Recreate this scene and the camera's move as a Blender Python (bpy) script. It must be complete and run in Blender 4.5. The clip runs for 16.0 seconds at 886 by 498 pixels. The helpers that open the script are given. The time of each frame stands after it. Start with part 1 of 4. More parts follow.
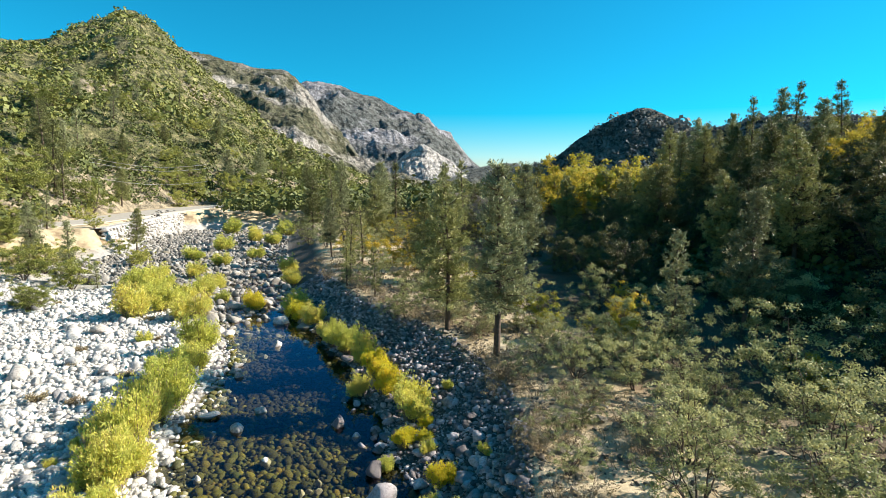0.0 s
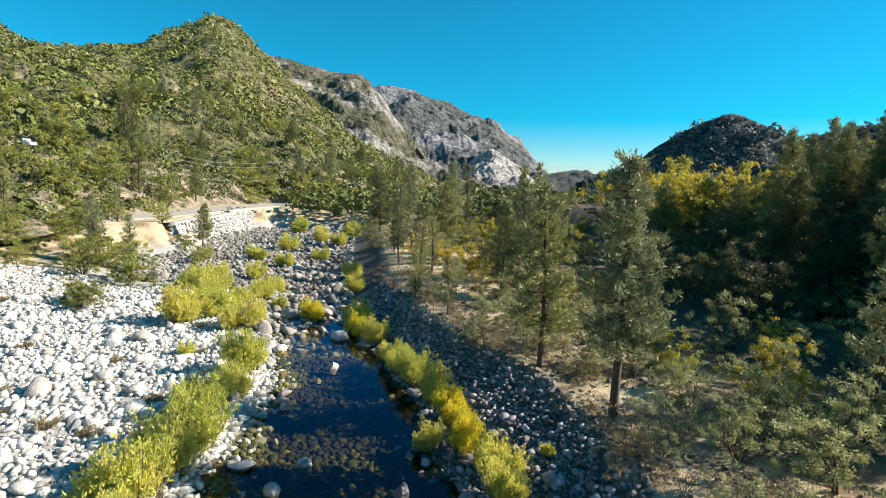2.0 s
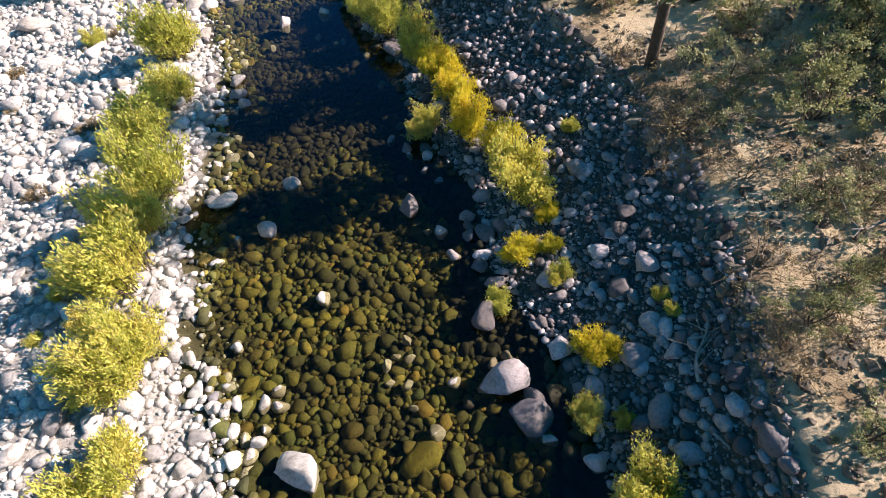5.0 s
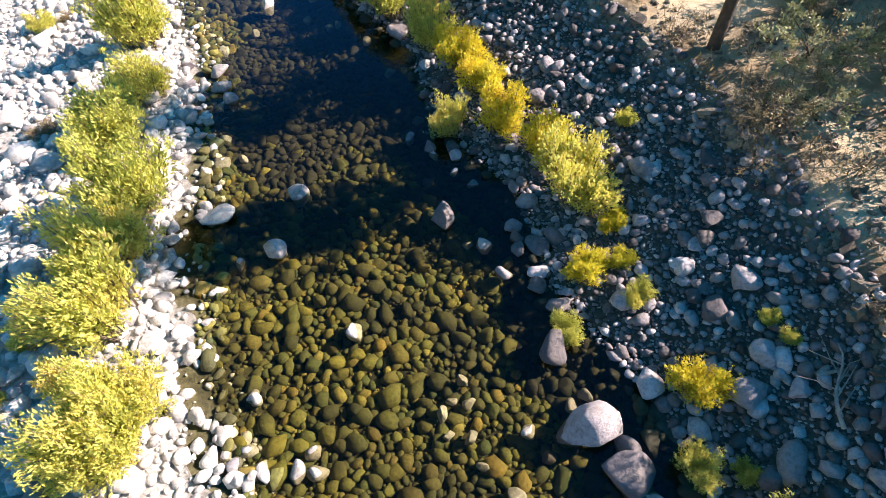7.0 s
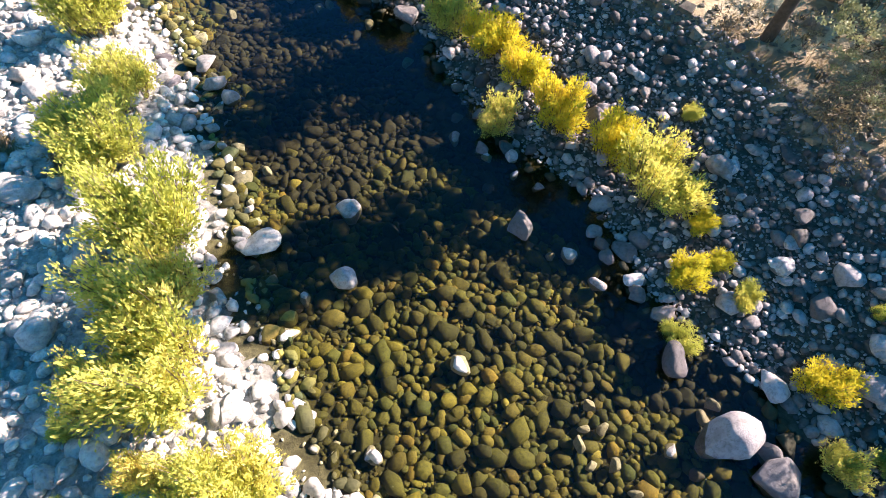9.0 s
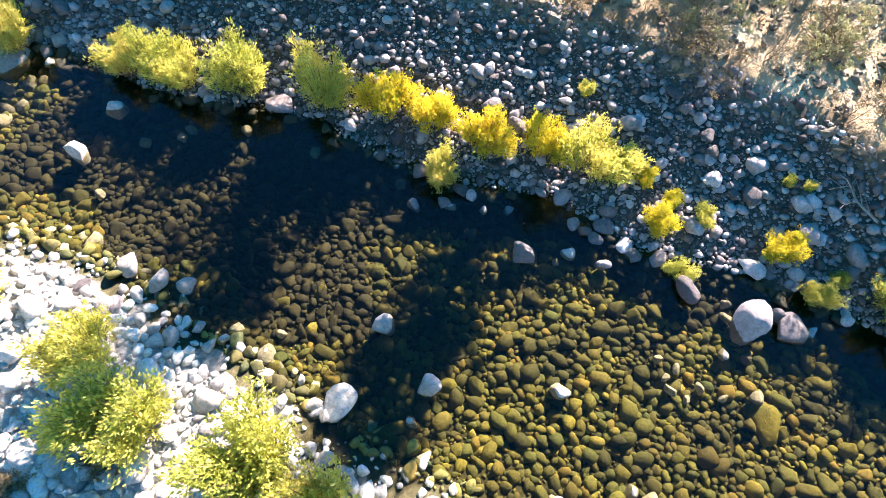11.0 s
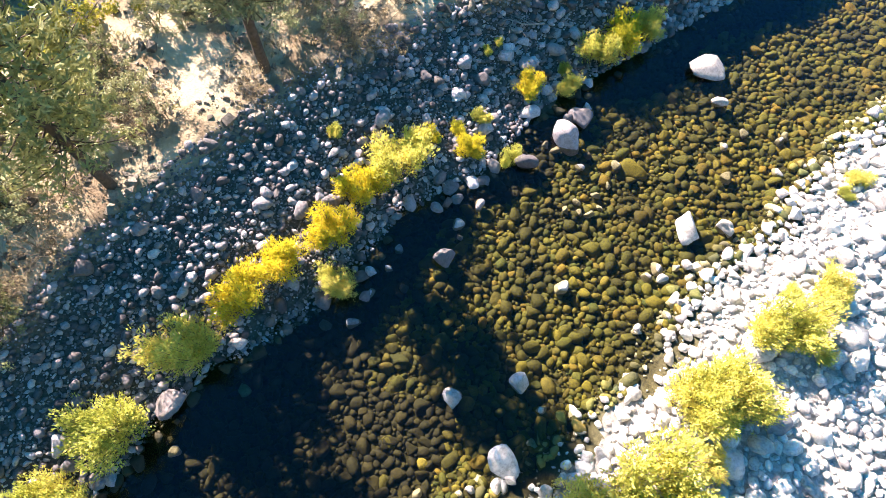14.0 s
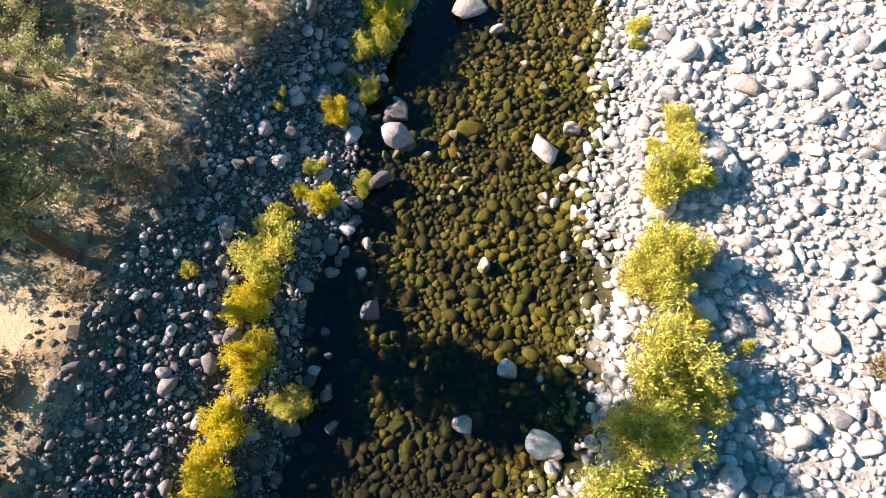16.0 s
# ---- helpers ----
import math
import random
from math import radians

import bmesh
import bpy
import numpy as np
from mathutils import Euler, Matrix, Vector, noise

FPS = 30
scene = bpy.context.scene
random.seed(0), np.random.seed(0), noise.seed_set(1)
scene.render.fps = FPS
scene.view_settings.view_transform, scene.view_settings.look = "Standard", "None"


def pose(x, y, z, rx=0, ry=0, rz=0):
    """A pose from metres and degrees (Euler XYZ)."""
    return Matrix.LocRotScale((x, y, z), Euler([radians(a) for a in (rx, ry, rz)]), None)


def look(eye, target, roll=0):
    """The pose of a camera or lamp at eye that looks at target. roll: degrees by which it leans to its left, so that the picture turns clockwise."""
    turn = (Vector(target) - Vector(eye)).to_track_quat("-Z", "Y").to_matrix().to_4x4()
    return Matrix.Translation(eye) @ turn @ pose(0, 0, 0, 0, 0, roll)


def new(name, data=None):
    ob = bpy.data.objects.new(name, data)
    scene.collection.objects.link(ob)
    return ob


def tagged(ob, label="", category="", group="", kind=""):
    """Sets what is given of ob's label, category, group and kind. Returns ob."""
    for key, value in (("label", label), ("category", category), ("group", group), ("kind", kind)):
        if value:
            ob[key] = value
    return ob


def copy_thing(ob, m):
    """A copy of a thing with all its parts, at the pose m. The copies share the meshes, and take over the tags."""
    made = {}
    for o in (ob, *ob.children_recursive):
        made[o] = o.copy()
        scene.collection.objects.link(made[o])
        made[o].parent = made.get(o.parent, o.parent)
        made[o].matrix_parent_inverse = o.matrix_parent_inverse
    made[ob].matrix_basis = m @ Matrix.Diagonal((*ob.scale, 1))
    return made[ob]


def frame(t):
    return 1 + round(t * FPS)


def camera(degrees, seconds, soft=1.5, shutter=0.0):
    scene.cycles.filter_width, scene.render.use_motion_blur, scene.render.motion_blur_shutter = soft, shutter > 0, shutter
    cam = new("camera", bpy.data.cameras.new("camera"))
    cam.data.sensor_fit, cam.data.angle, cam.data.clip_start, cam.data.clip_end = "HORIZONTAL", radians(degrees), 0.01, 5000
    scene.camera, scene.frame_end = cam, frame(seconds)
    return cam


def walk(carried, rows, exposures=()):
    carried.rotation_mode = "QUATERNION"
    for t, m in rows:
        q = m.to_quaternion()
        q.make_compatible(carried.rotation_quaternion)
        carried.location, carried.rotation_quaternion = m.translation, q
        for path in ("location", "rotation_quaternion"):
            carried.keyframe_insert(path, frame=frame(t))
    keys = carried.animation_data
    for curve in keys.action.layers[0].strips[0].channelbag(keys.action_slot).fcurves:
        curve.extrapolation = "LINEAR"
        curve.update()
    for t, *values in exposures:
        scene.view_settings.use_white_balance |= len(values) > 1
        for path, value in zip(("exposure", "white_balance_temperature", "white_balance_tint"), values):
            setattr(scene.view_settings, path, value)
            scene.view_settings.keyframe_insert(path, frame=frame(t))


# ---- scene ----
cam = camera(79.0, 16.0, soft=0.6)
PATH = [
    (0, (-4.582, -5.748, 13.615), (-1.940, 3.819, 12.397), 0.41),
    (0.5, (-4.405, -3.057, 13.399), (-2.456, 6.676, 12.181), 1.22),
    (1, (-4.281, -0.819, 13.256), (-2.845, 9.001, 12.031), 1.64),
    (1.5, (-4.302, 0.886, 13.169), (-2.916, 10.716, 11.967), 1.87),
    (2, (-4.332, 2.196, 13.152), (-2.853, 12.019, 11.998), 2.01),
    (2.5, (-4.288, 3.321, 13.069), (-2.765, 13.105, 11.671), 1.62),
    (3, (-3.423, 5.058, 14.383), (-2.079, 13.959, 10.030), -1.58),
    (3.5, (-3.297, 6.139, 15.570), (-2.163, 13.386, 8.774), -3.06),
    (3.7, (-3.120, 6.486, 15.703), (-2.117, 13.156, 8.320), -3.73),
    (5.8, (-3.289, 10.838, 14.340), (-2.547, 16.975, 6.480), -12.48),
    (6, (-3.540, 11.049, 14.270), (-2.725, 17.147, 6.386), -12.15),
    (6.5, (-4.220, 11.799, 13.941), (-3.203, 17.779, 5.990), -10.47),
    (7, (-5.095, 12.602, 13.517), (-3.816, 18.449, 5.506), -7.85),
    (7.5, (-6.172, 13.474, 13.171), (-4.607, 19.123, 5.070), -3.81),
    (8, (-7.251, 14.331, 12.983), (-5.355, 19.754, 4.799), -1.02),
    (8.2, (-7.660, 14.699, 12.976), (-5.609, 20.007, 4.754), -0.31),
    (10.3, (-11.052, 20.724, 15.796), (-7.372, 23.572, 6.945), 4.81),
    (10.5, (-11.008, 21.331, 16.144), (-7.261, 23.882, 7.230), 3.90),
    (11, (-10.839, 22.954, 16.969), (-6.962, 24.674, 7.913), 2.91),
    (11.5, (-10.503, 24.611, 17.723), (-6.626, 25.477, 8.546), 3.68),
    (12, (-10.166, 26.045, 18.208), (-6.299, 26.154, 8.987), 5.14),
    (12.5, (-9.580, 27.138, 18.662), (-5.875, 26.544, 9.392), 5.94),
    (13, (-9.226, 28.015, 19.021), (-5.669, 26.696, 9.769), 5.89),
    (13.5, (-8.923, 28.455, 19.375), (-5.590, 26.529, 10.146), 3.65),
    (14, (-8.685, 28.704, 19.665), (-5.642, 26.223, 10.468), 1.10),
    (14.5, (-8.412, 28.633, 19.964), (-5.798, 25.713, 10.764), -1.87),
    (15, (-8.196, 28.499, 20.031), (-5.999, 25.274, 10.824), -4.30),
    (15.5, (-7.856, 28.284, 19.950), (-6.056, 24.864, 10.727), -6.02),
    (16, (-7.381, 28.020, 19.627), (-6.045, 24.465, 10.376), -6.46),
]
walk(cam, [(t, look(eye, target, roll)) for t, eye, target, roll in PATH], [(0, 1.2, 6700, 17), (2.5, 0.98, 6700, 18), (3.5, 0.78, 6850, 32), (6, 1.45, 6850, 34), (8, 1.75, 6850, 34), (10.5, 2.28, 6850, 35), (12.5, 2.75, 6850, 35), (14, 2.28, 6950, 35), (16, 1.5, 7300, 34)])

# ---- light ----
SUN_AZ, SUN_EL = 93.0, 30.0   # degrees from +y towards +x, and above the horizon
world = bpy.data.worlds.new("sky")
scene.world = world
world.use_nodes = True
wn = world.node_tree
bg = wn.nodes["Background"]
sky = wn.nodes.new("ShaderNodeTexSky")
sky.sky_type = "NISHITA"
sky.sun_disc = False
sky.sun_elevation, sky.sun_rotation = radians(SUN_EL), radians(SUN_AZ)
sky.air_density, sky.dust_density, sky.ozone_density = 1.0, 0.0, 6.0
sat = wn.nodes.new("ShaderNodeHueSaturation")
sat.inputs["Hue"].default_value = 0.472
sat.inputs["Saturation"].default_value = 1.6
sat.inputs["Value"].default_value = 1.45
wn.links.new(sky.outputs[0], sat.inputs["Color"])
wn.links.new(sat.outputs[0], bg.inputs[0])
bg.inputs[1].default_value = 0.048
sun_data = bpy.data.lights.new("sun", "SUN")
sun_data.energy, sun_data.angle, sun_data.color = 5.0, radians(0.5), (1.0, 0.955, 0.79)
sun = new("sun", sun_data)
sa, se = radians(SUN_AZ), radians(SUN_EL)
sun.matrix_world = look((0, 0, 0), (-math.sin(sa) * math.cos(se), -math.cos(sa) * math.cos(se), -math.sin(se)))

rng = np.random.default_rng(7)


# ---- materials ----
def mat(name):
    m = bpy.data.materials.new(name)
    m.use_nodes = True
    return m, m.node_tree, m.node_tree.nodes["Principled BSDF"]


def node(nt, kind, **inputs):
    n = nt.nodes.new(kind)
    for k, v in inputs.items():
        n.inputs[k.replace("_", " ")].default_value = v
    return n


def ramp(nt, source, stops):
    r = nt.nodes.new("ShaderNodeValToRGB")
    while len(r.color_ramp.elements) < len(stops):
        r.color_ramp.elements.new(0.5)
    for e, (p, c) in zip(r.color_ramp.elements, stops):
        e.position, e.color = p, (*c, 1)
    nt.links.new(source, r.inputs[0])
    return r.outputs[0]


def mix(nt, a, b, fac, blend="MIX"):
    m = nt.nodes.new("ShaderNodeMix")
    m.data_type, m.blend_type = "RGBA", blend
    for sock, v in ((m.inputs[0], fac), (m.inputs[6], a), (m.inputs[7], b)):
        if isinstance(v, (int, float)):
            sock.default_value = v
        elif isinstance(v, tuple):
            sock.default_value = (*v, 1)
        else:
            nt.links.new(v, sock)
    return m.outputs[2]


def noise_tex(nt, scale, detail=6, rough=0.6, coord="Object", where=None):
    n = node(nt, "ShaderNodeTexNoise", Scale=scale, Detail=detail, Roughness=rough)
    if where is None:
        c = nt.nodes.new("ShaderNodeNewGeometry").outputs["Position"] if coord == "World" else nt.nodes.new("ShaderNodeTexCoord").outputs[coord]
    else:
        c = where
    nt.links.new(c, n.inputs["Vector"])
    return n.outputs["Fac"]


def bump(nt, bsdf, height, strength, distance):
    b = node(nt, "ShaderNodeBump", Strength=strength, Distance=distance)
    nt.links.new(height, b.inputs["Height"])
    nt.links.new(b.outputs[0], bsdf.inputs["Normal"])


def stone_mat(name, tones, island=False, rough=0.8, stain=(0.16, 0.14, 0.11), stain_amount=0.5, silt=None):
    m, nt, b = mat(name)
    if island:
        rnd = nt.nodes.new("ShaderNodeNewGeometry").outputs["Random Per Island"]
    else:
        rnd = nt.nodes.new("ShaderNodeObjectInfo").outputs["Random"]
    n = len(tones)
    base = ramp(nt, rnd, [(i / (n - 1), c) for i, c in enumerate(tones)])
    fine = noise_tex(nt, 9.0, 8, 0.7, "World")
    blot = noise_tex(nt, 1.7, 4, 0.6, "World")
    speck = ramp(nt, fine, [(0.34, (0.42, 0.42, 0.42)), (0.5, (0.85, 0.85, 0.85)), (0.62, (1.0, 1.0, 1.0))])
    col = mix(nt, base, speck, 0.8, "MULTIPLY")
    spots = ramp(nt, blot, [(0.52, (0, 0, 0)), (0.7, (stain_amount,) * 3)])
    col = mix(nt, col, stain, spots)
    if silt:
        wide = noise_tex(nt, 0.42, 3, 0.55, "World")
        col = mix(nt, col, silt, ramp(nt, wide, [(0.45, (0, 0, 0)), (0.6, (0.72, 0.72, 0.72))]))
    nt.links.new(col, b.inputs["Base Color"])
    b.inputs["Roughness"].default_value = rough
    bump(nt, b, fine, 0.8, 0.06)
    return m


def leaf_mat(name, stops, translucency=0.35, spread=0.35, rough=0.55, big_scale=0.9, gain=0.9):
    m, nt, b = mat(name)
    isl = nt.nodes.new("ShaderNodeNewGeometry").outputs["Random Per Island"]
    obr = nt.nodes.new("ShaderNodeObjectInfo").outputs["Random"]
    mixv = nt.nodes.new("ShaderNodeMix")
    mixv.inputs[0].default_value = spread
    nt.links.new(obr, mixv.inputs[2])
    nt.links.new(isl, mixv.inputs[3])
    big = noise_tex(nt, big_scale, 2, 0.5, "World")
    add = nt.nodes.new("ShaderNodeMath")
    add.operation = "MULTIPLY_ADD"
    nt.links.new(big, add.inputs[0])
    add.inputs[1].default_value = gain
    nt.links.new(mixv.outputs[0], add.inputs[2])
    sub = nt.nodes.new("ShaderNodeMath")
    sub.operation = "SUBTRACT"
    nt.links.new(add.outputs[0], sub.inputs[0])
    sub.inputs[1].default_value = gain * 0.5
    col = ramp(nt, sub.outputs[0], stops)
    nt.links.new(col, b.inputs["Base Color"])
    b.inputs["Roughness"].default_value = rough
    b.inputs["Specular IOR Level"].default_value = 0.3
    tr = nt.nodes.new("ShaderNodeBsdfTranslucent")
    nt.links.new(col, tr.inputs[0])
    ms = nt.nodes.new("ShaderNodeMixShader")
    ms.inputs[0].default_value = translucency
    nt.links.new(b.outputs[0], ms.inputs[1])
    nt.links.new(tr.outputs[0], ms.inputs[2])
    nt.links.new(ms.outputs[0], nt.nodes["Material Output"].inputs[0])
    return m


def bark_mat(name, a, b_):
    m, nt, b = mat(name)
    n = noise_tex(nt, 6.0, 6, 0.7)
    nt.links.new(ramp(nt, n, [(0.3, a), (0.7, b_)]), b.inputs["Base Color"])
    b.inputs["Roughness"].default_value = 0.95
    bump(nt, b, n, 0.8, 0.05)
    return m


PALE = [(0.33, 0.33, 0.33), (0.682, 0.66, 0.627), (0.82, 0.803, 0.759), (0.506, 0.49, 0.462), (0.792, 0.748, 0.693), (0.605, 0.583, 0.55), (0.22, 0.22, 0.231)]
# Granite greys dimmed and turned violet: the right bank's shade in colour.
SHADE_GREY = [(0.057, 0.051, 0.056), (0.257, 0.233, 0.247), (0.474, 0.435, 0.458), (0.104, 0.093, 0.1), (0.315, 0.276, 0.278), (0.627, 0.58, 0.597), (0.163, 0.146, 0.152), (0.075, 0.068, 0.073)]
ALGAE = [(0.056, 0.061, 0.014), (0.157, 0.142, 0.024), (0.246, 0.219, 0.035), (0.084, 0.106, 0.026), (0.302, 0.207, 0.035), (0.067, 0.095, 0.026), (0.179, 0.177, 0.036), (0.045, 0.05, 0.014), (0.336, 0.284, 0.06)]
RAPID = [(0.09, 0.085, 0.08), (0.2, 0.19, 0.17), (0.34, 0.32, 0.29), (0.14, 0.13, 0.115), (0.5, 0.47, 0.43), (0.16, 0.14, 0.1)]
# Near-black tones: deep water and shade painted into the pool's cobbles.
POOL_SHADE = [(0.016, 0.017, 0.012), (0.03, 0.028, 0.014), (0.055, 0.048, 0.02), (0.02, 0.023, 0.013)]
M_PALE, M_PALE_I = stone_mat("pale_granite", PALE), stone_mat("pale_cobbles", PALE, True)
M_GREY, M_GREY_I = stone_mat("shade_grey_granite", SHADE_GREY), stone_mat("shade_grey_cobbles", SHADE_GREY, True)
M_BOULDER = stone_mat("weathered_granite", [(0.3, 0.29, 0.28), (0.46, 0.44, 0.42), (0.56, 0.54, 0.51), (0.38, 0.35, 0.32), (0.5, 0.47, 0.43)], stain=(0.2, 0.18, 0.15), stain_amount=0.7)
M_ALGAE, M_ALGAE_I = stone_mat("algae_stone", ALGAE, stain=(0.1, 0.1, 0.03), silt=(0.035, 0.036, 0.014)), stone_mat("algae_cobbles", ALGAE, True, stain=(0.1, 0.1, 0.03), silt=(0.035, 0.036, 0.014))
M_RAPID_I = stone_mat("rapid_boulders", RAPID, True)
M_POOL_SHADE_I = stone_mat("silted_cobbles", POOL_SHADE, True, stain=(0.05, 0.05, 0.02))
M_WILLOW = leaf_mat("willow_leaf", [(0.0, (0.28, 0.33, 0.06)), (0.3, (0.5, 0.53, 0.11)), (0.65, (0.7, 0.66, 0.16)), (0.9, (0.73, 0.6, 0.16)), (1.0, (0.54, 0.4, 0.14))], 0.45, 0.6)
M_WILLOW_Y = leaf_mat("yellow_willow_leaf", [(0.0, (0.4, 0.42, 0.05)), (0.4, (0.66, 0.6, 0.05)), (0.85, (0.74, 0.58, 0.05)), (1.0, (0.56, 0.36, 0.05))], 0.45, 0.6)
M_PINE = leaf_mat("pine_needles", [(0.0, (0.09, 0.1, 0.035)), (0.5, (0.22, 0.23, 0.08)), (1.0, (0.4, 0.4, 0.15))], 0.15)
M_GRAYPINE = leaf_mat("gray_pine_needles", [(0.0, (0.12, 0.135, 0.07)), (0.5, (0.28, 0.3, 0.15)), (1.0, (0.46, 0.47, 0.23))], 0.15)
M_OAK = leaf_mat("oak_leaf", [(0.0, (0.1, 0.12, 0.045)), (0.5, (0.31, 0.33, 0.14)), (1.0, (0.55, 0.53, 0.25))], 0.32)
# Shaded copy of the oak leaf: the slope's shade is in its colour.
M_OAK_SHADED = leaf_mat("shaded_oak_leaf", [(0.0, (0.05, 0.055, 0.02)), (0.5, (0.11, 0.115, 0.045)), (1.0, (0.22, 0.21, 0.08))], 0.25)
# Yellower scrub oak leaf, brightened to carry the hillside's sunlight.
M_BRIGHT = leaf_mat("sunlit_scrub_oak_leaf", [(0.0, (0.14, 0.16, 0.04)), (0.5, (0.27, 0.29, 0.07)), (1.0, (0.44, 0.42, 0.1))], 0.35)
M_SHRUB = leaf_mat("shrub_leaf", [(0.0, (0.2, 0.21, 0.1)), (0.5, (0.38, 0.39, 0.2)), (1.0, (0.48, 0.46, 0.23))], 0.22)
M_GOLD = leaf_mat("gold_oak_leaf", [(0.0, (0.26, 0.27, 0.05)), (0.5, (0.46, 0.4, 0.05)), (1.0, (0.55, 0.38, 0.05))], 0.45)
M_CHAP = leaf_mat("chaparral", [(0.0, (0.06, 0.075, 0.022)), (0.35, (0.12, 0.14, 0.036)), (0.65, (0.19, 0.205, 0.05)), (1.0, (0.3, 0.27, 0.1))], 0.12, 0.4, 0.6, 0.2, 1.2)
# Conifer greens turned blue-grey: distance haze put into the leaf colour.
M_FARWOOD = leaf_mat("hazed_conifer_wood", [(0.0, (0.07, 0.085, 0.085)), (0.5, (0.13, 0.15, 0.15)), (1.0, (0.2, 0.21, 0.2))], 0.1, 0.4, 0.7, 0.2)
M_DRY = leaf_mat("dry_brush", [(0.0, (0.2, 0.15, 0.08)), (0.5, (0.3, 0.23, 0.12)), (1.0, (0.38, 0.32, 0.18))], 0.3)
M_BARK = bark_mat("bark", (0.05, 0.035, 0.025), (0.14, 0.1, 0.075))
M_TWIG = bark_mat("twig", (0.12, 0.09, 0.06), (0.24, 0.19, 0.13))


# ---- building helpers ----
def mesh_of(name, verts, faces, material, smooth=False):
    me = bpy.data.meshes.new(name)
    verts = np.asarray(verts, np.float32)
    if isinstance(faces, np.ndarray):
        k = faces.shape[1]
        me.vertices.add(len(verts))
        me.vertices.foreach_set("co", verts.ravel())
        me.loops.add(faces.size)
        me.loops.foreach_set("vertex_index", faces.astype(np.int32).ravel())
        me.polygons.add(len(faces))
        me.polygons.foreach_set("loop_start", np.arange(0, faces.size, k, dtype=np.int32))
        me.polygons.foreach_set("loop_total", np.full(len(faces), k, np.int32))
        me.update(calc_edges=True)
    else:
        me.from_pydata([tuple(v) for v in verts], [], faces)
    me.polygons.foreach_set("use_smooth", np.full(len(me.polygons), bool(smooth)))
    me.materials.append(material)
    return me


def part(name, me, parent, label="", kind=""):
    ob = new(name, me)
    ob.parent = parent
    return tagged(ob, label, "", "", kind)


def stacked(chunks):
    """Joins (verts, faces) pairs with the same number of corners to a face."""
    vs, fs, n = [], [], 0
    for v, f in chunks:
        vs.append(v)
        fs.append(f + n)
        n += len(v)
    return np.concatenate(vs), np.concatenate(fs)


def tube(points, radii, sides=6):
    pts, radii = np.asarray(points, float), np.asarray(radii, float)
    way = np.gradient(pts, axis=0)
    way /= np.linalg.norm(way, axis=1, keepdims=True) + 1e-9
    ref = np.where(np.abs(way[:, 2:3]) > 0.9, [[1.0, 0, 0]], [[0, 0, 1.0]])
    a = np.cross(way, ref)
    a /= np.linalg.norm(a, axis=1, keepdims=True) + 1e-9
    b = np.cross(way, a)
    ang = np.linspace(0, 2 * np.pi, sides, endpoint=False)
    v = (pts[:, None] + radii[:, None, None] * (np.cos(ang)[None, :, None] * a[:, None] + np.sin(ang)[None, :, None] * b[:, None])).reshape(-1, 3)
    i, j = np.meshgrid(np.arange(len(pts) - 1), np.arange(sides), indexing="ij")
    i, j = i.ravel(), j.ravel()
    k = (j + 1) % sides
    return v, np.stack([i * sides + j, i * sides + k, (i + 1) * sides + k, (i + 1) * sides + j], 1)


def leaves(centres, size, aspect, r, along=None):
    """One rhombic leaf at each centre; along: the way it points, or any."""
    n = len(centres)
    a = r.normal(size=(n, 3)) if along is None else along + 0.45 * r.normal(size=(n, 3))
    a /= np.linalg.norm(a, axis=1, keepdims=True) + 1e-9
    b = np.cross(a, r.normal(size=(n, 3)))
    b /= np.linalg.norm(b, axis=1, keepdims=True) + 1e-9
    s = size * r.uniform(0.6, 1.4, (n, 1))
    v = np.stack([centres - a * s * 0.5, centres + b * s * aspect * 0.5, centres + a * s * 0.5, centres - b * s * aspect * 0.5], 1).reshape(-1, 3)
    return v, np.arange(4 * n).reshape(n, 4)


# ---- the lie of the land ----
YL = [-30, 7, 12, 16, 19, 22, 25, 28, 31, 34, 38, 43, 47, 58, 80, 105, 150, 260]
XL = [-10.5, -9.9, -10.6, -10.4, -10.9, -11.4, -11.35, -11.0, -10.6, -10.2, -10.3, -11.2, -12.3, -14.0, -13.5, -13, -15, 10]
YR = [-30, 9, 12, 14, 16, 18, 20, 22, 24, 26, 29, 31, 33, 36, 40, 43, 51, 70, 105, 150, 260]
XR = [-3, 0.1, 0.4, 0.7, 0.7, 0.2, -0.2, 0.2, 0.3, -0.3, -1.0, -0.9, -0.5, -1.4, -2.4, -2.2, -3.6, -6.5, -6.5, -7, 22]
YB = [-30, 0, 9, 12.5, 14, 16.5, 19, 22.5, 25, 28, 30.5, 34, 37, 40, 47, 63, 105, 150, 260]
XB = [-0.5, 1.3, 2.6, 3.9, 4.4, 5.4, 5.8, 6.0, 6.1, 5.7, 5.3, 4.7, 3.4, 2.3, 0.4, -1.3, -1, 0, 30]


def smooth01(t):
    t = np.clip(t, 0, 1)
    return t * t * (3 - 2 * t)


def wobble(x, y, s=1.0):
    return (np.sin(x * 1.7 * s + 1.3 * np.sin(y * 0.9 * s)) + np.sin(y * 2.1 * s + 1.1 * np.sin(x * 1.3 * s)) + 0.6 * np.sin((x + y) * 3.7 * s)) / 2.6


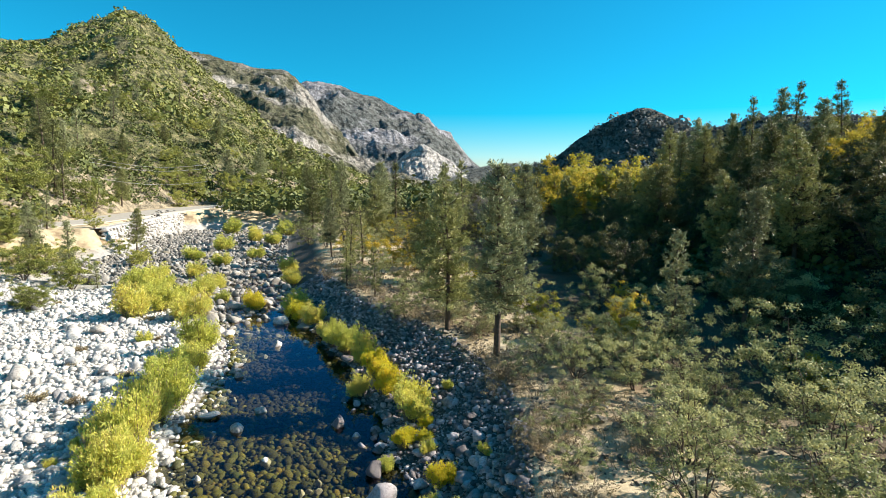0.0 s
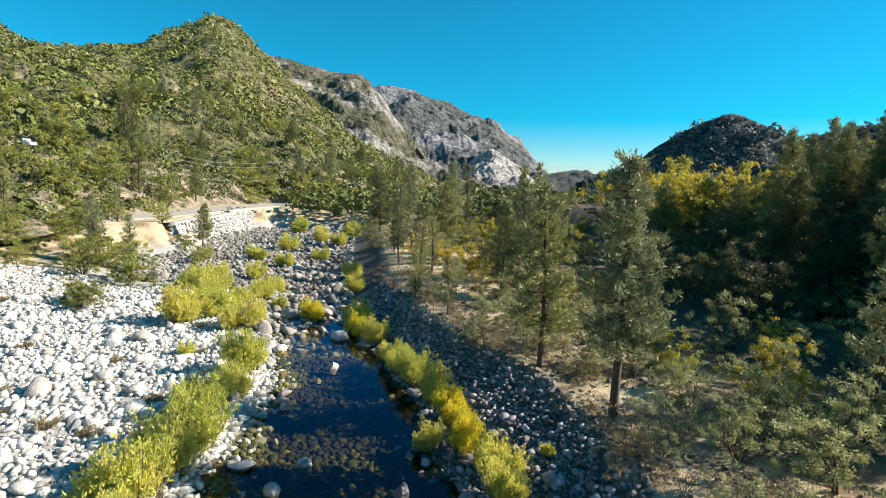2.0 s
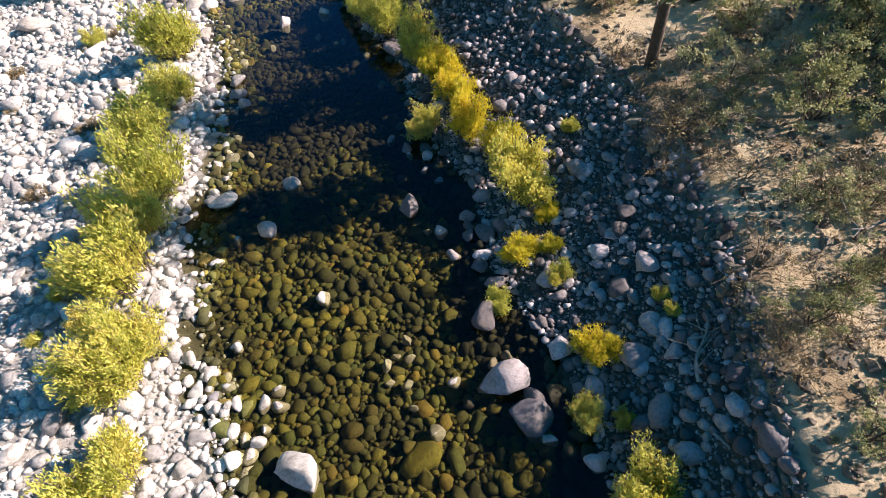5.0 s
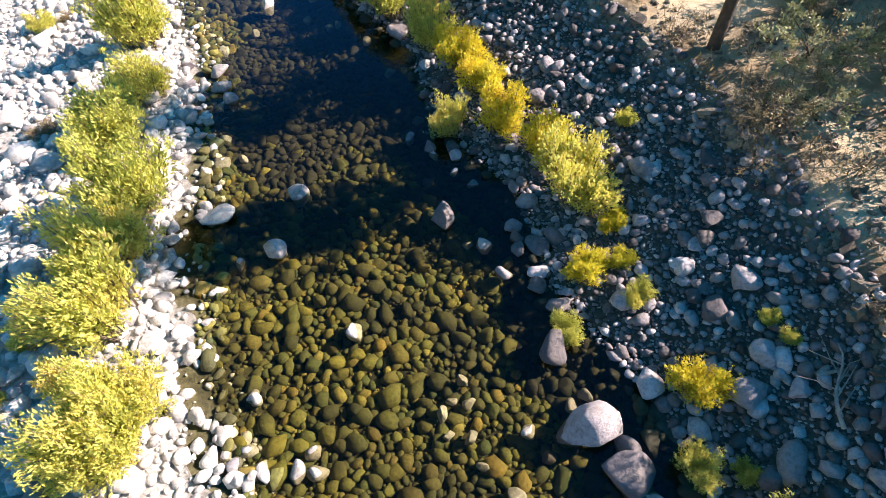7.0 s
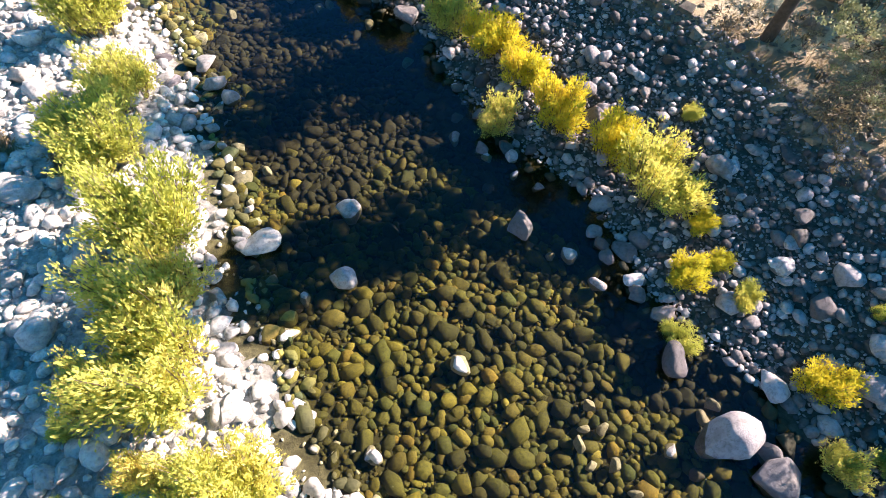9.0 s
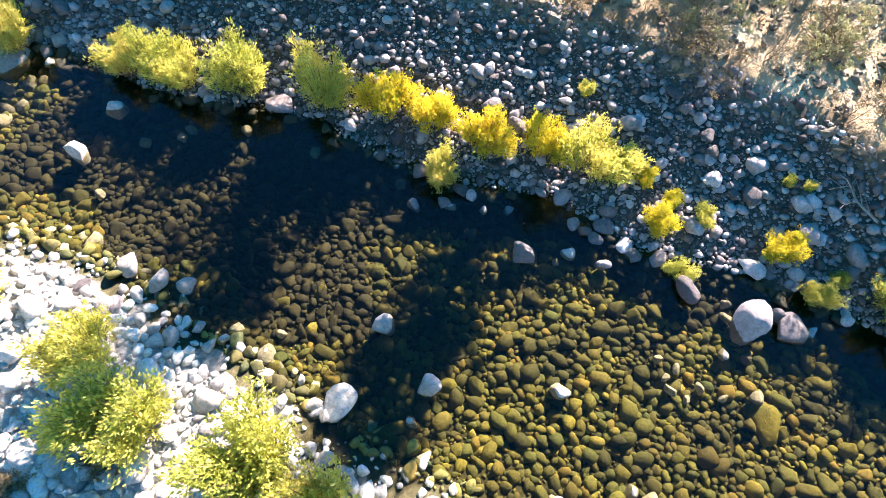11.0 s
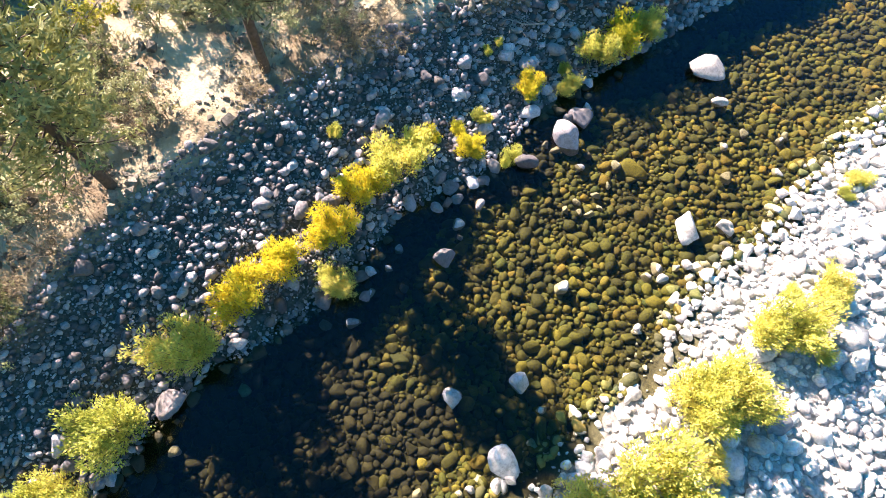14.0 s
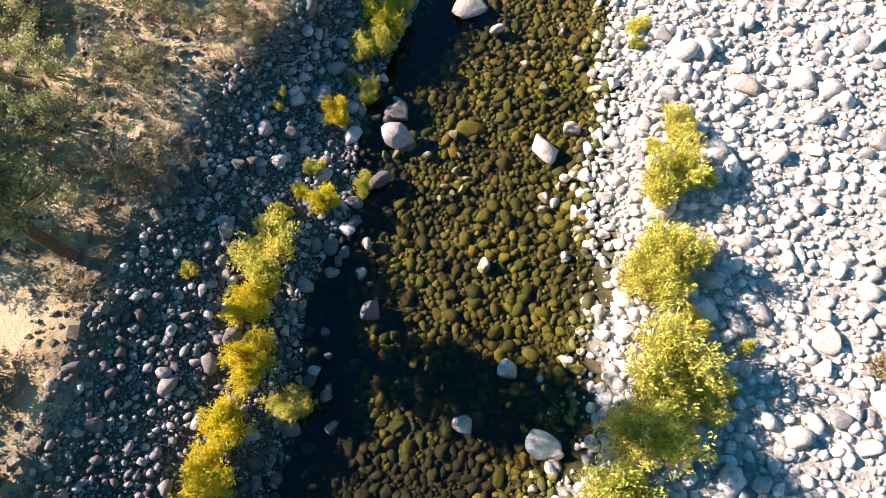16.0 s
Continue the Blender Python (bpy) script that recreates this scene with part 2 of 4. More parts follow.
def height(x, y):
    x, y = np.asarray(x, float), np.asarray(y, float)
    xl, xr, xb = np.interp(y, YL, XL), np.interp(y, YR, XR), np.interp(y, YB, XB)
    xl = xl + 0.2 * np.sin(y * 0.9) + 0.14 * np.sin(y * 2.3)
    xr = xr + 0.15 * np.sin(y * 1.1 + 1) + 0.12 * np.sin(y * 2.7)
    inset = np.minimum((x - xl) * 0.75, (xr - x) * 1.3)
    depth = 0.5 + 0.2 * smooth01((y - 27) / 4) * smooth01((44 - y) / 4) - 0.25 * smooth01((y - 46) / 8)
    bed = -depth * smooth01(inset / 2.2) + 0.05 * wobble(x, y)
    u = xl - x
    left = 0.28 * smooth01(u / 1.2) + 0.028 * np.clip(u, 0, 40) + 0.09 * wobble(x, y, 0.5) * np.clip(u / 2, 0, 1)
    left = left + 1.6 * smooth01((u - 17) / 7) * smooth01((y - 48) / 14) + 0.09 * np.clip(u - 24, 0, 60)
    verge = np.where(y < 97, np.interp(y, [56, 66, 80, 90, 97], [-78, -69, -53, -42, -36]), -35.5 + 0.06 * (y - 105))
    road = smooth01((verge + 9 * smooth01((y - 147) / 10) - x) / 2.0) * smooth01((y - 56) / 10)
    left = left + road * np.clip(5.6 - left, 0, 9)
    v, w = x - xr, np.maximum(xb - xr, 1.0)
    toe = 0.5 * smooth01(v / 1.5)
    bank = toe + 1.9 * np.clip((v - 0.28 * w) / (0.72 * w), 0, 1) ** 1.15
    top = 2.45 + 0.3 * smooth01((v - w) / 0.5) + 0.018 * np.clip(v - w, 0, 60) + 0.14 * wobble(x, y, 0.45)
    right = np.where(v < w, bank + 0.05 * wobble(x, y, 1.5), top)
    right = right + 0.5 * np.clip(x - 34, 0, 12)
    z = np.where(u > 0, left, np.where(v > 0, right, bed))
    z = z + smooth01((y - 152) / 12) * np.clip(5.7 - z, 0, 9) * smooth01((60 - x) / 20)
    return z


def ground_mat():
    m, nt, b = mat("ground_soil")
    pos = nt.nodes.new("ShaderNodeNewGeometry").outputs["Position"]
    sep = nt.nodes.new("ShaderNodeSeparateXYZ")
    nt.links.new(pos, sep.inputs[0])
    big, fine = noise_tex(nt, 0.35, 5, 0.6, where=pos), noise_tex(nt, 5.0, 8, 0.75, where=pos)
    dry = ramp(nt, big, [(0.38, (0.24, 0.17, 0.1)), (0.5, (0.5, 0.4, 0.25)), (0.62, (0.6, 0.5, 0.34))])
    # Near-black bank gravel: shade between the stones put into its colour.
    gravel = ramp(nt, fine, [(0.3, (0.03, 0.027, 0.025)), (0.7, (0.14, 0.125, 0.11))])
    # Leaf litter, dark enough to carry the tree shade beyond x 12.
    shaded_litter = ramp(nt, fine, [(0.3, (0.05, 0.035, 0.022)), (0.7, (0.17, 0.125, 0.08))])
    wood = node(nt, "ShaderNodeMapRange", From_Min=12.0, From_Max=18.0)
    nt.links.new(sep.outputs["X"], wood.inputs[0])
    dry = mix(nt, dry, shaded_litter, wood.outputs[0])
    silt = ramp(nt, fine, [(0.3, (0.025, 0.024, 0.01)), (0.7, (0.08, 0.072, 0.025))])
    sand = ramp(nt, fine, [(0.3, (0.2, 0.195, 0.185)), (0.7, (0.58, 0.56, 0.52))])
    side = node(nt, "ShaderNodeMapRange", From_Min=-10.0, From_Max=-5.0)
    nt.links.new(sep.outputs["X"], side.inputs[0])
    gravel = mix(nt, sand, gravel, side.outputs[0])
    hi = ramp(nt, sep.outputs["Z"], [(0.5, (0, 0, 0)), (0.6, (1, 1, 1))])
    mr = node(nt, "ShaderNodeMapRange", From_Min=-2.0, From_Max=6.0)
    nt.links.new(sep.outputs["Z"], mr.inputs[0])
    nt.links.new(mr.outputs[0], hi.node.inputs[0])
    lo = ramp(nt, mr.outputs[0], [(0.235, (1, 1, 1)), (0.26, (0, 0, 0))])
    col = mix(nt, gravel, dry, hi)
    col = mix(nt, col, silt, lo)
    shade = ramp(nt, fine, [(0.3, (0.7, 0.7, 0.7)), (0.65, (1, 1, 1))])
    col = mix(nt, col, shade, 0.8, "MULTIPLY")
    nt.links.new(col, b.inputs["Base Color"])
    b.inputs["Roughness"].default_value = 0.95
    bump(nt, b, fine, 0.7, 0.12)
    return m


M_SOIL = ground_mat()


def build_ground():
    c = np.array([-3.0, 22.0])
    rad = np.concatenate([[0.01], np.arange(0.4, 44, 0.32), np.geomspace(44.4, 4600, 120)])
    ang = np.linspace(0, 2 * np.pi, 560, endpoint=False)
    rr, aa = np.meshgrid(rad, ang, indexing="ij")
    x, y = c[0] + rr * np.sin(aa), c[1] + rr * np.cos(aa)
    far = smooth01((rr - 200) / 150)
    yy = np.clip(y, -60, 260)
    z = height(np.clip(x, -120, 90), yy) * (1 - far) + 6.0 * far
    v = np.stack([x, y, z], -1).reshape(-1, 3)
    n, k = rr.shape
    i, j = np.meshgrid(np.arange(n - 1), np.arange(k), indexing="ij")
    i, j = i.ravel(), j.ravel()
    jn = (j + 1) % k
    f = np.stack([i * k + j, i * k + jn, (i + 1) * k + jn, (i + 1) * k + j], 1)[:, ::-1].copy()
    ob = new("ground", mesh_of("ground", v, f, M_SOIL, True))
    tagged(ob, "dry tan soil and pale gravel along a river", "ground", kind="structure")
    return ob


ground = build_ground()


def build_water():
    m = bpy.data.materials.new("clear_river_water")
    m.use_nodes = True
    nt = m.node_tree
    nt.nodes.remove(nt.nodes["Principled BSDF"])
    tr = nt.nodes.new("ShaderNodeBsdfTransparent")
    tr.inputs[0].default_value = (0.5, 0.5, 0.315, 1)
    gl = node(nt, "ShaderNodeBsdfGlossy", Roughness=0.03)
    # Gloss tinted blue-violet: the sky's reflection deepened by colour.
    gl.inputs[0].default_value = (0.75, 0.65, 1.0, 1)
    fr = node(nt, "ShaderNodeFresnel", IOR=1.33)
    bp = node(nt, "ShaderNodeBump", Strength=0.25, Distance=0.05)
    pos = nt.nodes.new("ShaderNodeNewGeometry").outputs["Position"]
    nt.links.new(noise_tex(nt, 2.2, 3, 0.5, where=pos), bp.inputs["Height"])
    nt.links.new(bp.outputs[0], gl.inputs["Normal"])
    nt.links.new(bp.outputs[0], fr.inputs["Normal"])
    ms = nt.nodes.new("ShaderNodeMixShader")
    nt.links.new(fr.outputs[0], ms.inputs[0])
    nt.links.new(tr.outputs[0], ms.inputs[1])
    nt.links.new(gl.outputs[0], ms.inputs[2])
    nt.links.new(ms.outputs[0], nt.nodes["Material Output"].inputs[0])
    ys = np.arange(-30, 240, 2.0)
    xs = np.stack([np.interp(ys, YL, XL) - 1.6, np.interp(ys, YR, XR) + 1.6], 1)
    v = np.stack([xs.ravel(), np.repeat(ys, 2), np.zeros(2 * len(ys))], 1)
    i = np.arange(len(ys) - 1) * 2
    f = np.stack([i, i + 1, i + 3, i + 2], 1)
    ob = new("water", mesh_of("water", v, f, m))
    ob.visible_shadow = False
    tagged(ob, "clear shallow river water over green-brown cobbles", "water", kind="structure")


build_water()


# ---- hills and mountains ----
EYE = np.array([-4.0, 0.0])


def hill_mat(name, green, rock, rock_from, scale, dry=(0.3, 0.23, 0.13), bare=0.0):
    m, nt, b = mat(name)
    pos = nt.nodes.new("ShaderNodeNewGeometry").outputs["Position"]
    big, fine = noise_tex(nt, scale, 6, 0.65, where=pos), noise_tex(nt, scale * 12, 6, 0.7, where=pos)
    veg = ramp(nt, fine, [(0.4, tuple(c * 0.4 for c in green)), (0.51, green), (0.63, dry)])
    stone = ramp(nt, fine, [(0.4, tuple(c * 0.45 for c in rock)), (0.57, rock)])
    mask = ramp(nt, big, [(rock_from, (0, 0, 0)), (rock_from + 0.08, (1, 1, 1))])
    if bare:
        sep = nt.nodes.new("ShaderNodeSeparateXYZ")
        nt.links.new(pos, sep.inputs[0])
        low = node(nt, "ShaderNodeMapRange", From_Min=bare + 8.0, From_Max=bare - 2.0)
        nt.links.new(sep.outputs["Z"], low.inputs[0])
        mask = mix(nt, mask, (1.0, 1.0, 1.0), low.outputs[0])
    grit = ramp(nt, noise_tex(nt, scale * 22, 6, 0.8, where=pos), [(0.4, (0.35, 0.35, 0.35)), (0.54, (1.0, 1.0, 1.0))])
    nt.links.new(mix(nt, mix(nt, veg, stone, mask), grit, 0.75, "MULTIPLY"), b.inputs["Base Color"])
    b.inputs["Roughness"].default_value = 0.95
    bump(nt, b, fine, 1.0, 1.0 / scale * 0.07)
    return m


def hill(name, label, table, r_foot, r_crest, foot_z, material, rough, steps=(70, 150), back=1.35, bow=1.0):
    """A ridge round the valley: table gives bearing and elevation of its skyline, in degrees, as from the river bend."""
    az = np.radians(np.linspace(table[0][0], table[-1][0], steps[1]))
    el = np.radians(np.interp(np.degrees(az), [a for a, _ in table], [e for _, e in table]))
    rf = np.interp(np.degrees(az), [a for a, _ in table], r_foot) if isinstance(r_foot, list) else np.full(len(az), float(r_foot))
    rc = np.interp(np.degrees(az), [a for a, _ in table], r_crest) if isinstance(r_crest, list) else np.full(len(az), float(r_crest))
    s = np.concatenate([np.linspace(0, 1, steps[0]), [1 + (back - 1) * 0.5, back]])
    S, A = np.meshgrid(s, np.arange(len(az)), indexing="ij")
    r = rf[A] + (rc[A] - rf[A]) * S
    crest = 13.5 + rc[A] * np.tan(el[A])
    z = foot_z + (crest - foot_z) * np.where(S <= 1, np.clip(S, 0, 1) ** bow, np.clip(1 - (S - 1) / (back - 1) * 0.9, 0, 1))
    x, y = EYE[0] + r * np.sin(az[A]), EYE[1] + r * np.cos(az[A])
    k = 1.0 / (rough * 14)
    n = np.array([noise.fractal(Vector((a * k, b * k, 3.1)), 0.45, 2.1, 8) for a, b in zip(x.ravel(), y.ravel())]).reshape(x.shape)
    fold = np.array([abs(noise.noise(Vector((a * k * 2.3, b * k * 2.3, 8.0)))) + 0.5 * abs(noise.noise(Vector((a * k * 5.1, b * k * 5.1, 2.0)))) for a, b in zip(x.ravel(), y.ravel())]).reshape(x.shape)
    z = z + (n - 1.6 * (fold - 0.3)) * rough * np.clip(S * 6, 0, 1) * np.where(S > 0.93, 0.35, 1.0)
    v = np.stack([x, y, z], -1).reshape(-1, 3)
    rows, cols = S.shape
    i, j = np.meshgrid(np.arange(rows - 1), np.arange(cols - 1), indexing="ij")
    i, j = i.ravel(), j.ravel()
    f = np.stack([i * cols + j, i * cols + j + 1, (i + 1) * cols + j + 1, (i + 1) * cols + j], 1)[:, ::-1].copy()
    ob = new(name, mesh_of(name, v, f, material, True))
    tagged(ob, label, "hill", kind="structure")
    grid = v.reshape(rows, cols, 3)
    return ob, grid


M_HILL_L = hill_mat("scrub_hill", (0.12, 0.125, 0.04), (0.46, 0.38, 0.26), 0.59, 0.02, (0.3, 0.26, 0.13), 15.0)
M_HILL_M = hill_mat("granite_ridge", (0.1, 0.105, 0.055), (0.42, 0.39, 0.35), 0.5, 0.006, (0.17, 0.15, 0.1))
# Atmospheric blue is mixed into this granite's tones.
M_HILL_F = hill_mat("hazed_granite_mountain", (0.13, 0.145, 0.14), (0.34, 0.34, 0.37), 0.47, 0.003, (0.15, 0.15, 0.15))
# Forest floor paled and blued, haze being part of its colour.
M_HILL_R = hill_mat("hazed_forest_hill", (0.09, 0.105, 0.1), (0.12, 0.11, 0.1), 0.7, 0.01, (0.1, 0.09, 0.06))
M_CLIFF = hill_mat("pale_cliff", (0.36, 0.35, 0.34), (0.6, 0.57, 0.54), 0.42, 0.008, (0.5, 0.48, 0.45))
# Near-black tones put the slope's shade into its colour.
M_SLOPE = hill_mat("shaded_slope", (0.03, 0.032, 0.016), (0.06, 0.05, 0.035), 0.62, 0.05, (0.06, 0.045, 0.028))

hill_left, GRID_L = hill("hill_left", "steep hillside covered in green chaparral scrub",
    [(-100, 16), (-60, 13), (-40, 10.8), (-28, 10.2), (-20.5, 11.5), (-17, 13.3), (-15, 14.7), (-13.5, 14.8), (-11.5, 13.5), (-9.8, 12.0), (-6, 8.8), (-2.4, 5.2), (3.4, 1.9), (9, -0.6), (12, -1.2)],
    [62, 66, 72, 88, 120, 150, 165, 170, 180, 185, 190, 200, 215, 240, 260], [300, 330, 380, 470, 560, 600, 620, 620, 600, 590, 560, 520, 460, 400, 380], 5.0, M_HILL_L, 7.0, (90, 220))
hill("hill_back", "distant bare grey ridge behind the scrub hill", [(-60, 10), (-40, 14), (-33, 13), (-31, 12), (-28, 9.8), (-24, 8), (-18, 5)], 700, 1300, 0, M_HILL_M, 25.0, (40, 90))
ridge, _ = hill("ridge", "grey granite ridge with scrub and bare slabs",
    [(-16, 9), (-11, 12.2), (-9, 11.9), (-6, 11.3), (-3.4, 11.0), (-0.5, 10.9), (0.5, 10.3), (2, 8.6), (4, 5.6), (6.5, 3.2), (10, 0.9), (14, 0)],
    620, [1300, 1300, 1300, 1280, 1250, 1220, 1200, 1150, 1100, 1000, 900, 850], 0, M_HILL_M, 19.0, (100, 200))
hill("mountain", "far granite mountain, blue-grey from painted haze", [(-4, 8), (0.5, 9.6), (1.5, 10.0), (4, 9.7), (7, 8.9), (8.8, 8.4), (12, 7.3), (14, 6.3), (16.5, 4.4), (18.6, 2.2), (20, 0.9), (24, 0.6)],
    1300, 2300, 0, M_HILL_F, 36.0, (100, 200))
hill("cliff", "bright pale granite cliff face", [(8.6, 0.3), (10.0, 1.3), (11.0, 2.7), (12.3, 3.5), (13.4, 3.5), (14.6, 3.2), (15.6, 2.5), (16.8, 1.8), (18.0, 0.9), (19, 0.2)], 1040, 1240, 0, M_CLIFF, 20.0, (60, 120), 1.3, 0.9)
hill("valley_end", "hazy forested ridge closing the valley", [(14, 0.8), (18, 1.5), (20, 1.7), (22, 2.0), (24, 1.6), (27, 1.9), (32, 1.5)], 900, 1500, 0, M_HILL_R, 12.0, (30, 70))
hill_right, GRID_R = hill("hill_right", "dark forested hill in shade", [(22, 0.5), (26.3, 2.4), (28, 3.4), (31, 5.5), (33.5, 6.9), (35.6, 7.5), (38, 6.7), (40.8, 5.1), (44, 5.8), (48, 6.2), (54, 5.8), (64, 7), (80, 9)],
    460, 545, 0, M_HILL_R, 7.0, (60, 130))
# Crest past bearing 55 is out of view, raised to shade the terrace.
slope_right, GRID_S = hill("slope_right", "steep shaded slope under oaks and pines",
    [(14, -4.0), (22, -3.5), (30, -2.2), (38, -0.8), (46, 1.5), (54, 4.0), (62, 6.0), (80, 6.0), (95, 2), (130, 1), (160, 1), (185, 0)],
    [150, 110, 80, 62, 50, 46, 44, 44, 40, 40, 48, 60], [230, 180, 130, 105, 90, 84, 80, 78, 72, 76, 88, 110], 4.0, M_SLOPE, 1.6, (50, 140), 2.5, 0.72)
hill("hill_downstream", "scrub-covered hills downstream", [(180, 4), (200, 8), (225, 14), (250, 17), (262, 16)], 90, 420, 4.0, M_HILL_L, 8.0, (40, 80))


def valley_grid():
    az, r = np.radians(np.linspace(-8, 46, 60)), np.geomspace(150, 1000, 40)
    R_, A_ = np.meshgrid(r, az, indexing="ij")
    return np.stack([EYE[0] + R_ * np.sin(A_), EYE[1] + R_ * np.cos(A_), np.full(R_.shape, 6.0)], -1)


GRID_V = valley_grid()


# ---- rocks ----
def hull_stone(seed, few=17, jag=0.075):
    r = np.random.default_rng(seed)
    n = few + seed % 6
    k = np.arange(n) + 0.5
    ph, th = np.arccos(1 - 2 * k / n), np.pi * (1 + 5 ** 0.5) * k
    p = np.stack([np.cos(th) * np.sin(ph), np.sin(th) * np.sin(ph), np.cos(ph)], 1)
    p = p * r.uniform(0.8, 1.1, (n, 1)) + jag * r.normal(size=(n, 3))
    p *= np.array([1.0, r.uniform(0.62, 0.9), r.uniform(0.45, 0.7)])
    bm = bmesh.new()
    for q in p:
        bm.verts.new(q)
    out = bmesh.ops.convex_hull(bm, input=bm.verts)
    loose = [v for v in bm.verts if not v.link_faces]
    for v in loose:
        bm.verts.remove(v)
    bmesh.ops.triangulate(bm, faces=bm.faces)
    bm.verts.index_update()
    v = np.array([q.co[:] for q in bm.verts])
    f = np.array([[q.index for q in g.verts] for g in bm.faces])
    bm.free()
    return v, f


def boulder_arrays(seed, level=3, cuts=9):
    r = np.random.default_rng(seed)
    bm = bmesh.new()
    bmesh.ops.create_icosphere(bm, subdivisions=level, radius=1.0)
    v = np.array([q.co[:] for q in bm.verts])
    f = np.array([[q.index for q in g.verts] for g in bm.faces])
    bm.free()
    for _ in range(cuts):
        d = r.normal(size=3)
        d /= np.linalg.norm(d)
        h = r.uniform(0.4, 0.8)
        over = v @ d - h
        v = v - np.clip(over, 0, None)[:, None] * d * 0.9
    n = np.array([noise.fractal(Vector(q * 1.6 + seed * 7.3), 0.8, 2.2, 4) for q in v])
    v = v * (1 + 0.09 * n)[:, None]
    return v * np.array([1.0, r.uniform(0.7, 0.9), r.uniform(0.55, 0.75)]), f


HULLS = [hull_stone(100 + i) for i in range(24)]
SMALLS = [hull_stone(102 + 6 * i, 8, 0.06) for i in range(24)]
CHUNKS = [boulder_arrays(160 + i, 2, 8) for i in range(12)]


def turned(v, r, tilt=0.35):
    a, b, c = r.uniform(0, 2 * np.pi), r.normal() * tilt, r.normal() * tilt
    m = np.array(Euler((b, c, a)).to_matrix())
    return v @ m.T


def scatter(count, place, size, spacing, seed, tries=6):
    """Centres and radii of stones that hardly overlap; place(r, n) gives candidates, size(r, n) radii, the largest first."""
    r = np.random.default_rng(seed)
    rad = np.sort(size(r, count))[::-1]
    cells, out = {}, []
    g = 0.9
    pool = place(r, count * tries)
    at = 0
    for s in rad:
        for _ in range(tries):
            if at >= len(pool):
                break
            x, y = pool[at]
            at += 1
            reach = int(math.ceil(spacing * (s + 0.9) / g))
            cx, cy = int(x // g), int(y // g)
            ok = True
            for i in range(cx - reach, cx + reach + 1):
                for j in range(cy - reach, cy + reach + 1):
                    for (p, q, t) in cells.get((i, j), ()):
                        if (p - x) ** 2 + (q - y) ** 2 < (spacing * (s + t)) ** 2:
                            ok = False
                            break
                    if not ok:
                        break
                if not ok:
                    break
            if ok:
                cells.setdefault((cx, cy), []).append((x, y, s))
                out.append((x, y, s))
                break
    return np.array(out)


def lay_stones(parent, stones, m_each, m_joined, near, seed, sink=0.25, piece="stone", rest="cobbles", rest_label="", flat=1.0, smooth=True, big=0.3):
    """The 300 stones inside the stretch near are parts, the rest one joined part."""
    r = np.random.default_rng(seed)
    hulls = HULLS
    pieces = [mesh_of(piece, v, f, m_each, smooth) for v, f in hulls]
    z = height(stones[:, 0], stones[:, 1])
    chunks, made = [], 0
    for (x, y, s), h in zip(stones, z):
        k = int(r.integers(len(HULLS)))
        if made < 300 and s > 0.16 and near[0] < x < near[1] and near[2] < y < near[3]:
            ob = part(piece, pieces[k], parent)
            ob.matrix_basis = Matrix.LocRotScale((x, y, h + s * (0.5 - sink) * flat), Euler((r.normal() * 0.3, r.normal() * 0.3, r.uniform(0, 6.28))), (s, s, s))
            made += 1
        else:
            v, f = SMALLS[k] if s < 0.13 else hulls[k] if s < big else CHUNKS[k % 12]
            chunks.append((turned(v * s * np.array([1, 1, flat]), r) + np.array([x, y, h + s * (0.5 - sink) * flat]), f))
    part(rest, mesh_of(rest, *stacked(chunks), m_joined, smooth), parent, rest_label, "stuff")


def setting(name, label, category):
    return tagged(new(name), label, category, kind="structure")


def place_left(r, n):
    y = r.uniform(-8, 66, n)
    u = r.uniform(0, 1, n) ** 1.15 * np.interp(y, [0, 30, 66], [24, 26, 30])
    edge = np.where(r.uniform(0, 1, n) < np.where(y < 19, 0.08, 0.02), r.uniform(0.05, 1.5, n), 0.0)
    return np.stack([np.interp(y, YL, XL) + edge - u * (edge <= 0), y], 1)


def place_bed(r, n):
    y = r.uniform(-4, 50, n)
    f = r.uniform(0.07, 0.96, n)
    return np.stack([np.interp(y, YL, XL) * (1 - f) + np.interp(y, YR, XR) * f, y], 1)


def place_right(r, n):
    y = r.uniform(-2, 64, n)
    f = r.uniform(-0.05, 1.06, n)
    return np.stack([np.interp(y, YR, XR) * (1 - f) + np.interp(y, YB, XB) * f, y], 1)


def place_up(r, n):
    y = r.uniform(44, 150, n)
    f = np.where(r.uniform(0, 1, n) < 0.5, r.uniform(-0.25, 1.05, n), r.uniform(-3.0, 0, n) * smooth01((y - 62) / 12))
    return np.stack([np.interp(y, YL, XL) * (1 - f) + np.interp(y, YR, XR) * f, y], 1)


bar = setting("riverbank_left", "broad bar of sun-bleached granite cobbles beside the river", "gravel bar")
lay_stones(bar, scatter(26000, place_left, lambda r, n: np.clip(r.lognormal(-2.08, 0.6, n), 0.06, 0.75), 0.49, 1), M_PALE, M_PALE_I, (-17.5, -11.4, 9, 34), 11, 0.22, rest_label="bleached pale granite cobbles")
bed = setting("riverbed", "submerged cobbles coated in yellow-green algae", "riverbed")
BED = scatter(14000, place_bed, lambda r, n: np.clip(r.lognormal(-2.06, 0.52, n), 0.055, 0.42), 0.44, 2)
